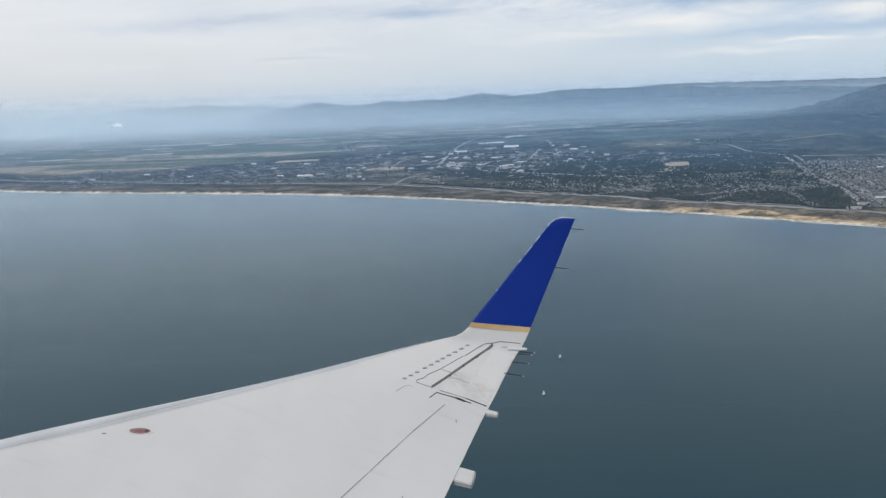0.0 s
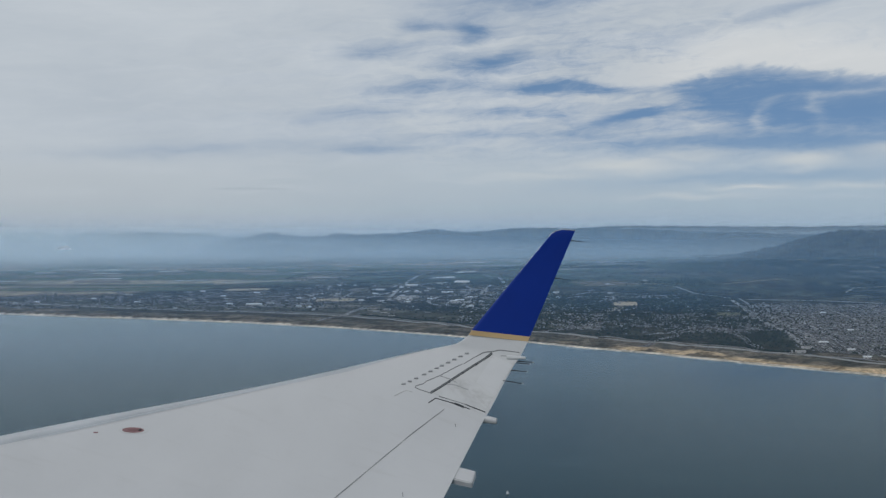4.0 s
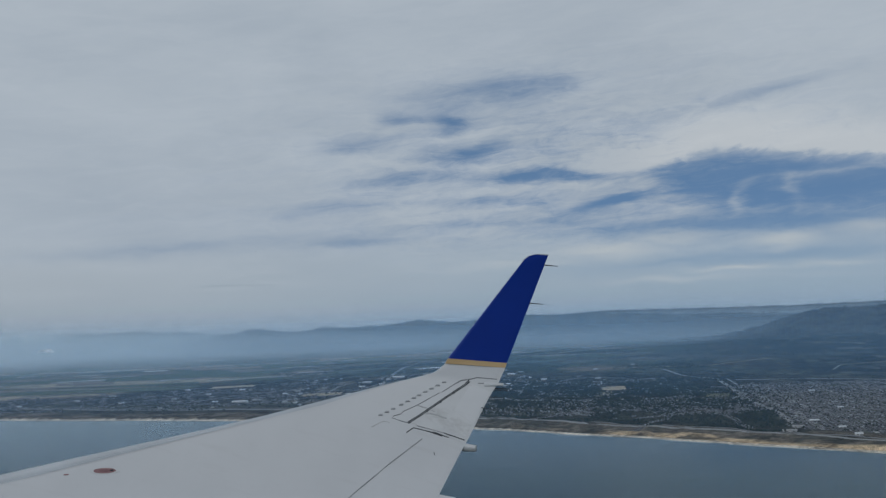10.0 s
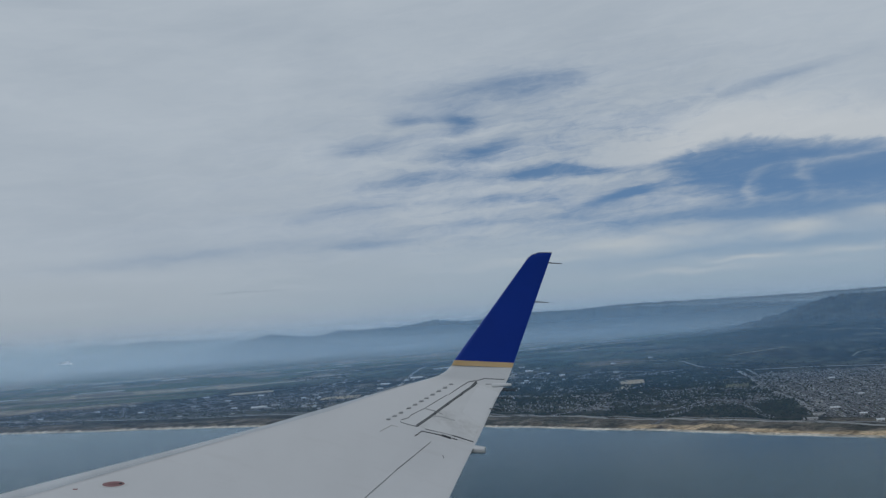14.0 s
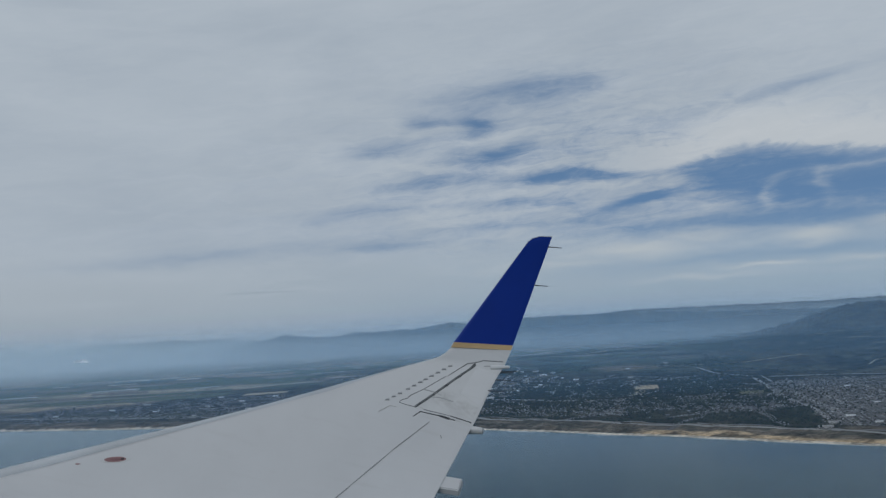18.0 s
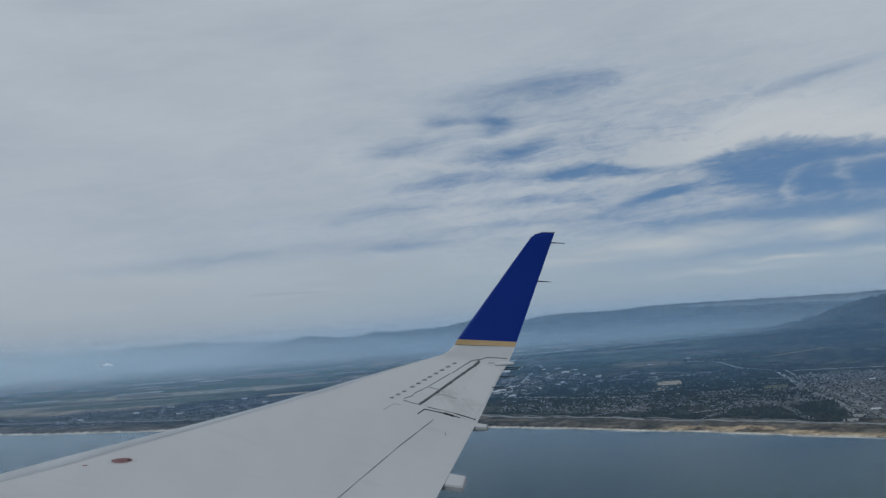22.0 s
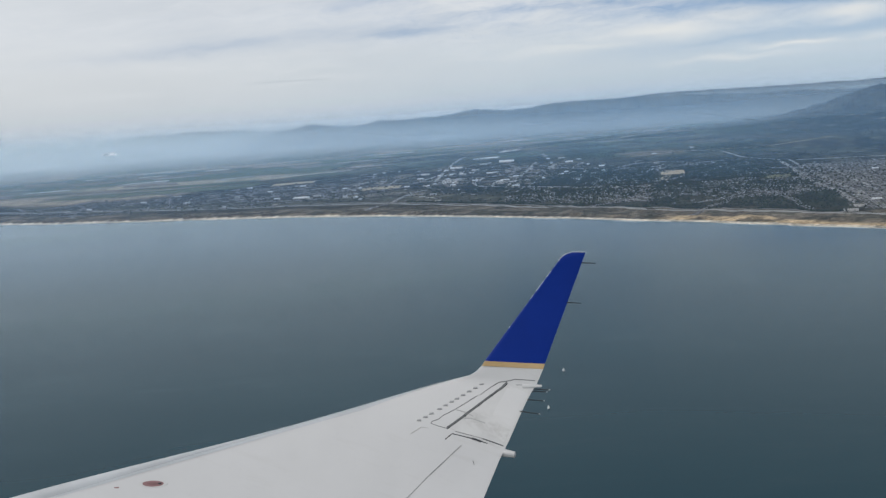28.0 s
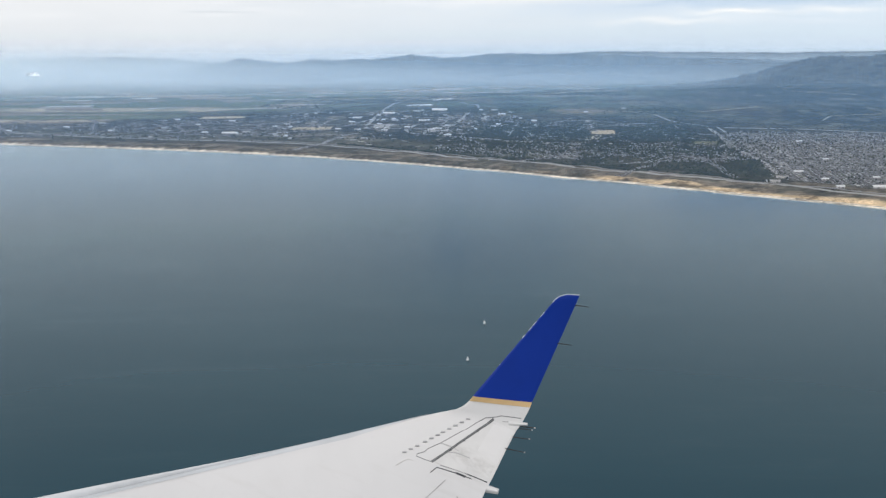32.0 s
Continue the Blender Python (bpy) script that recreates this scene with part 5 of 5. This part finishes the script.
winglet = part("winglet", loft(fin, XS, True), M_BLUE, wing, "deep blue painted winglet blade")
# worn bright chips on the winglet's front edge
for f0, f1 in ((0.62, 0.66), (0.70, 0.80), (0.84, 0.90), (0.33, 0.345)):
    a, b = along(f0)[0], along(f1)[0]
    bm = bmesh.new()
    bmesh.ops.create_cube(bm, size=1)
    q_ = (b - a).to_track_quat("Z", "Y")
    for v in bm.verts:
        v.co = (a + b) / 2 + q_ @ Vector((v.co.x * 0.0045, v.co.y * 0.0045, v.co.z * (b - a).length))
    part("paint_chip", bm, M_METAL, winglet, "bright bare metal where paint has worn")


_skin = loft(inner + blend, XS, False)
bmesh.ops.delete(_skin, geom=[f for f in _skin.faces if len(f.verts) > 4], context="FACES_ONLY")
bmesh.ops.triangulate(_skin, faces=_skin.faces)
SKIN = np.array([[v.co[:] for v in f.verts] for f in _skin.faces])
_skin.free()


def z_skin(x, y):
    """Height of the built upper skin over a point of the plan."""
    p, q, r = SKIN[:, 0], SKIN[:, 1], SKIN[:, 2]
    det = (q[:, 0] - p[:, 0]) * (r[:, 1] - p[:, 1]) - (r[:, 0] - p[:, 0]) * (q[:, 1] - p[:, 1])
    det = np.where(np.abs(det) < 1e-9, 1e9, det)
    u_ = ((x - p[:, 0]) * (r[:, 1] - p[:, 1]) - (r[:, 0] - p[:, 0]) * (y - p[:, 1])) / det
    v_ = ((q[:, 0] - p[:, 0]) * (y - p[:, 1]) - (x - p[:, 0]) * (q[:, 1] - p[:, 1])) / det
    ok = (u_ >= -1e-4) & (v_ >= -1e-4) & (u_ + v_ <= 1.0001) & (det < 1e8)
    z = p[:, 2] + u_ * (q[:, 2] - p[:, 2]) + v_ * (r[:, 2] - p[:, 2])
    return float(z[ok].max()) if ok.any() else z_top(x, y)


tip_run = [tip_a, tip_a + Vector((0.012, 0.022, 0.016)), tip_a + Vector((0.045, 0.060, 0.034)), tip_a + Vector((0.10, 0.099, 0.040)), along(1.0)[1]]
for a, b in zip(tip_run, tip_run[1:]):
    bm = bmesh.new()
    bmesh.ops.create_cube(bm, size=1)
    q_ = (b - a).to_track_quat("Z", "Y")
    for v in bm.verts:
        v.co = (a + b) / 2 + q_ @ Vector((v.co.x * 0.006, v.co.y * 0.006, v.co.z * (b - a).length * 1.02))
    part("tip_edge", bm, M_METAL, winglet, "thin bare metal tip edge")


def box_bm(p0, p1, bevel=0.0):
    bm = bmesh.new()
    bmesh.ops.create_cube(bm, size=1)
    for v in bm.verts:
        v.co = Vector([a + (b - a) * (c + 0.5) for a, b, c in zip(p0, p1, v.co)])
    if bevel:
        bmesh.ops.bevel(bm, geom=bm.edges[:], offset=bevel, segments=2, affect="EDGES", profile=0.6)
    return bm


def ribbon(points, width, z0, z1):
    """A thin bar that follows points on the wing's surface."""
    bm = bmesh.new()
    pts = []
    for a, b in zip(points, points[1:]):
        k = max(1, int(math.dist(a, b) / 0.06))
        pts += [Vector((a[0] + (b[0] - a[0]) * i / k, a[1] + (b[1] - a[1]) * i / k, 0)) for i in range(k)]
    pts.append(Vector((*points[-1], 0)))
    rings = []
    for i, p in enumerate(pts):
        d = (pts[min(i + 1, len(pts) - 1)] - pts[max(i - 1, 0)]).normalized()
        s_ = Vector((-d.y, d.x, 0)) * width / 2
        ring = []
        for a, b in ((-1, z0), (1, z0), (1, z1), (-1, z1)):
            e = p + s_ * a
            ring.append(bm.verts.new((e.x, e.y, z_skin(e.x, e.y) + b)))
        rings.append(ring)
    for a, b in zip(rings, rings[1:]):
        for i in range(4):
            bm.faces.new((a[i], a[(i + 1) % 4], b[(i + 1) % 4], b[i]))
    bm.faces.new(rings[0])
    bm.faces.new(rings[-1])
    return bm


def panel(a0, a1, b0, b1, z0, z1, n=14):
    """A thin skin panel between the line a0-a1 and the line b0-b1, lying on the wing."""
    bm = bmesh.new()
    rows = []
    for i in range(n + 1):
        f = i / n
        row = []
        for j in range(7):
            g = j / 6
            x = (a0[0] + (a1[0] - a0[0]) * f) * (1 - g) + (b0[0] + (b1[0] - b0[0]) * f) * g
            y = (a0[1] + (a1[1] - a0[1]) * f) * (1 - g) + (b0[1] + (b1[1] - b0[1]) * f) * g
            h = z_skin(x, y)
            row.append((bm.verts.new((x, y, h + z1)), bm.verts.new((x, y, h + z0))))
        rows.append(row)
    for r0, r1 in zip(rows, rows[1:]):
        for j in range(6):
            bm.faces.new((r0[j][0], r0[j + 1][0], r1[j + 1][0], r1[j][0]))
            bm.faces.new((r0[j][1], r1[j][1], r1[j + 1][1], r0[j + 1][1]))
        for j in (0, 6):
            bm.faces.new((r0[j][0], r1[j][0], r1[j][1], r0[j][1]))
    for r in (rows[0], rows[-1]):
        for j in range(6):
            bm.faces.new((r[j][0], r[j][1], r[j + 1][1], r[j + 1][0]))
    return bm


def plate(corners, z0, z1):
    bm = bmesh.new()
    lo = [bm.verts.new((x, y, z0)) for x, y in corners]
    hi = [bm.verts.new((x, y, z1)) for x, y in corners]
    bm.faces.new(lo[::-1])
    bm.faces.new(hi)
    for i in range(len(lo)):
        j = (i + 1) % len(lo)
        bm.faces.new((lo[i], lo[j], hi[j], hi[i]))
    return bm


def rod(a, b, r0, r1, n=10):
    bm = bmesh.new()
    a, b = Vector(a), Vector(b)
    q = (b - a).to_track_quat("Z", "Y")
    rings = []
    for p, r in ((a, r0), (a.lerp(b, 0.5), (r0 + r1) / 2), (b, r1)):
        rings.append([bm.verts.new(p + q @ Vector((r * math.cos(2 * math.pi * k / n), r * math.sin(2 * math.pi * k / n), 0))) for k in range(n)])
    for u_, v_ in zip(rings, rings[1:]):
        for k in range(n):
            bm.faces.new((u_[k], u_[(k + 1) % n], v_[(k + 1) % n], v_[k]))
    bm.faces.new(rings[0][::-1])
    bm.faces.new(rings[-1])
    return bm


# bare metal strip along the leading edge
strip_bm = bmesh.new()
prev = None
for k in range(101):
    y = -5.2 + 0.0499 * k
    c = te_x(y) - le_x(y)
    ring = []
    taper = min(1.0, max(0.02, (-y - 0.21) / 0.45))
    for dx in [q_ * taper * (1.0 + 0.22 * max(0.0, -y - 0.4)) for q_ in (0.0, 0.008, 0.02, 0.045, 0.075, 0.10)]:
        xi = dx / c
        z = z_top(le_x(y) + dx, y) - 0.45 * 0.06 * c * (1 - nose(xi, 0.06)) + 0.003
        ring.append(strip_bm.verts.new((le_x(y) - 0.003 + dx, y, z)))
    lip = 0.5 - 0.5 * math.cos(math.pi * min(1.0, max(0.0, (-y - 0.6) / 1.9)))
    front = [strip_bm.verts.new((ring[0].co.x - 0.16 * lip * k_, y, ring[0].co.z + (0.062 * lip + 0.008) * math.sin(0.5 * math.pi * k_))) for k_ in (1.0, 0.7, 0.4, 0.15)]
    ring = front + ring
    if prev:
        for i in range(len(ring) - 1):
            strip_bm.faces.new((prev[i], prev[i + 1], ring[i + 1], ring[i]))
    prev = ring
part("leading_edge", strip_bm, M_METAL, wing, "bare grey metal leading edge strip", True)

part("aileron", panel((-0.55, -0.535), (-0.165, -0.042), (-0.078, -0.535), (0.045, -0.02), -0.004, 0.0025), M_AILERON, wing, "white aileron with grey oily streaks")
# bright reflection on the aileron, painted in as a paler plate
part("aileron_reflection", panel((-0.223, -0.313), (-0.155, -0.05), (-0.03, -0.358), (0.035, -0.04), 0.0, 0.004), M_REFLECT, wing, "paler aileron area with reflected light put into its colour")
slot = part("aileron_slot", ribbon([(-0.57, -0.545), (-0.169, -0.039)], 0.014, -0.004, 0.004), M_LINE, wing, "dark grey open slot ahead of the aileron")
for dx in (-0.006, 0.006):
    part("slot_lip", ribbon([(-0.57 + dx * 0.78, -0.545 - dx * 0.62), (-0.169 + dx * 0.78, -0.039 - dx * 0.62)], 0.0042, -0.004, 0.006), M_SEAM, slot)
for f in (0.3, 0.52, 0.74):
    hx_, hy_ = -0.57 + 0.401 * f, -0.545 + 0.506 * f
    part("slot_bracket", ribbon([(hx_ - 0.004, hy_ - 0.004), (hx_ + 0.012, hy_ - 0.008)], 0.009, -0.004, 0.006), M_SEAM, slot)
part("panel_seam", ribbon([(-0.57, -0.545), (-0.64, -0.552), (-0.714, -0.554), (-0.712, -0.536), (-0.656, -0.496), (-0.641, -0.465), (-0.547, -0.38), (-0.392, -0.216)], 0.0038, -0.004, 0.004), M_LINE, wing, "thin dark access panel seam")
part("panel_seam", ribbon([(-0.375, -0.205), (-0.29, -0.103), (-0.242, -0.059), (-0.195, -0.039)], 0.0036, -0.004, 0.004), M_LINE, wing)
part("panel_seam", ribbon([(-0.195, -0.039), (-0.15, -0.018), (-0.111, 0.002), (-0.04, 0.022), (0.06, 0.05)], 0.003, -0.004, 0.004), M_LINE, wing)
part("panel_seam", ribbon([(-0.093, -0.027), (0.0, 0.004), (0.06, 0.025)], 0.004, -0.004, 0.004), M_GREY, wing)
part("panel_seam", ribbon([(-0.547, -0.38), (-0.443, -0.372), (-0.38, -0.379)], 0.005, -0.004, 0.005), M_GREY, wing)
part("oil_streak", ribbon([(-0.47, -0.425), (-0.39, -0.40), (-0.265, -0.395)], 0.007, -0.004, 0.005), M_GREY, wing)
part("flap_gap", ribbon([(-0.551, -0.638), (-0.511, -0.570), (-0.42, -0.558), (-0.324, -0.546)], 0.0052, -0.004, 0.005), M_SEAM, wing, "dark stepped gap between flap and aileron")
part("flap_gap", ribbon([(-0.34, -0.548), (-0.30, -0.545), (-0.255, -0.545)], 0.014, -0.004, 0.006), M_SEAM, wing)
part("flap_gap", ribbon([(-0.27, -0.544), (-0.23, -0.541), (-0.20, -0.540)], 0.0045, -0.004, 0.005), M_SEAM, wing)
part("flap_gap", ribbon([(-0.49, -0.542), (-0.35, -0.527), (-0.25, -0.519)], 0.0034, -0.004, 0.005), M_LINE, wing)
part("flap_gap", ribbon([(-0.25, -0.519), (-0.16, -0.515), (-0.065, -0.512)], 0.0075, -0.004, 0.005), M_SEAM, wing)
part("flap_seam", ribbon([(-0.405, -0.64), (-0.56, -1.03), (-0.705, -1.45), (-0.864, -1.92), (-1.4, -3.4)], 0.0042, -0.004, 0.004), M_GREY, wing, "long grey seam ahead of the flap")
part("panel_seam", ribbon([(-0.72, -0.60), (-0.78, -0.61), (-0.85, -0.70)], 0.004, -0.004, 0.004), M_FAINT, wing)
for mx, my, dx, dy in ((-0.26, -0.74, 0.02, -0.03), (-0.36, -1.62, 0.02, -0.04)):
    part("scuff_mark", ribbon([(mx, my), (mx + dx, my + dy)], 0.005, -0.004, 0.003), M_LINE, wing)

# vortex generators in one row
ends = Vector((-0.824, -0.568, 0)), Vector((-0.345, -0.077, 0))
for k in range(12):
    f = (k + (0.28 if k in (3, 4, 5) else 0.12 if k > 5 else 0.0)) / 11.12
    p = ends[0].lerp(ends[1], min(f, 1.0))
    p.z = z_top(p.x, p.y)
    bm = box_bm((-0.023, -0.006, -0.006), (0.023, 0.006, 0.010))
    for v in bm.verts:
        if v.co.x < 0 and v.co.z > 0:
            v.co.x += 0.014
    bmesh.ops.rotate(bm, verts=bm.verts, cent=(0, 0, 0), matrix=Matrix.Rotation(radians(20), 3, "Z"))
    bmesh.ops.translate(bm, verts=bm.verts, vec=p)
    part("vortex_generator", bm, M_GREY, wing, "small grey metal fin")

# fairings and hinges under the trailing edge
pz = z_te(-0.54) - 0.02
# darker copy of the white paint, with the underside's shade put in
M_UNDER = painted("shaded_underside_paint", (0.42, 0.43, 0.43), 0.5, 6.0, 0.12)
part("hinge_fairing_belly", rod((-0.25, -0.548, pz - 0.034), (0.046, -0.541, pz - 0.016), 0.044, 0.022, 16), M_UNDER, wing, "hinge fairing underside with shade put into its grey", True)
part("hinge_fairing", rod((-0.25, -0.545, pz - 0.02), (0.050, -0.538, pz), 0.046, 0.020, 16), M_WHITE, wing, "tapered white hinge fairing", True)
bz = z_te(-1.25)
fair = plate([(-0.4, -1.17), (0.10, -1.167), (0.12, -1.31), (-0.4, -1.33)], bz - 0.075, bz - 0.008)
bmesh.ops.bevel(fair, geom=fair.edges[:], offset=0.008, segments=2, affect="EDGES")
part("flap_track_fairing", fair, M_WHITE, wing, "blunt white flap track fairing")
part("tail_light", rod((-0.04, -0.008, z_skin(-0.04, -0.008) - 0.016), (0.125, 0.033, 0.150), 0.024, 0.012, 14), M_WHITE, wing, "small white tip light fairing", True)
for (x0, y0), (x1, y1) in (((0.09, 0.03), (0.19, 0.05)), ((0.041, 0.022), (0.186, 0.046)), ((0.042, -0.004), (0.173, 0.019)), ((0.03, -0.10), (0.178, -0.075)), ((-0.03, -0.212), (0.173, -0.196))):
    za, zb = z_te(y0) + 0.002, z_te(y0) + 0.004
    wick = part("static_wick", rod((x0, y0, za), (x1, y1, zb), 0.0055, 0.003, 6), M_WICK, wing, "thin black static wick")
    part("wick_tip", rod((x1 - 0.006, y1, zb), (x1 + 0.006, y1, zb), 0.006, 0.005, 6), M_GREY, wick)
for f in (0.905, 0.55):
    a = along(f)[1]
    part("static_wick", rod(a + Vector((-0.01, 0, 0)), a + Vector((0.112, 0.042, -0.022)), 0.0052, 0.003, 6), M_WICK, wing, "thin black static wick")


# fuel cap with a faded red ring
def oval(ra, rb, z1, n=32, cx=-2.86, cy=-1.825):
    bm = bmesh.new()
    ax, bx = Vector((0.956, 0.294, 0)) * ra, Vector((0.5, -0.86, 0)) * rb
    lo, hi = [], []
    for k in range(n):
        a = 2 * math.pi * k / n
        p = Vector((cx, cy, 0)) + ax * math.cos(a) + bx * math.sin(a)
        z = z_top(p.x, p.y)
        lo.append(bm.verts.new((p.x, p.y, z - 0.004)))
        hi.append(bm.verts.new((p.x, p.y, z + z1)))
    bm.faces.new(lo[::-1])
    bm.faces.new(hi)
    for i in range(n):
        j = (i + 1) % n
        bm.faces.new((lo[i], lo[j], hi[j], hi[i]))
    return bm


part("cap_halo", oval(0.135, 0.036, 0.002), M_AILERON, wing)
part("cap_ring", oval(0.100, 0.029, 0.004), M_RED, wing, "faded red ring round the fuel cap")
part("fuel_cap", oval(0.05, 0.014, 0.006), painted("cap_pink", (0.20, 0.105, 0.11), 0.6, 20.0, 0.1), wing, "worn pinkish fuel cap")
part("cap_latch", ribbon([(-2.81, -1.812), (-2.785, -1.804)], 0.012, 0.0, 0.009), M_SEAM, wing)
part("placard", ribbon([(-3.19, -1.958), (-3.15, -1.946)], 0.009, -0.004, 0.004), M_RED, wing)
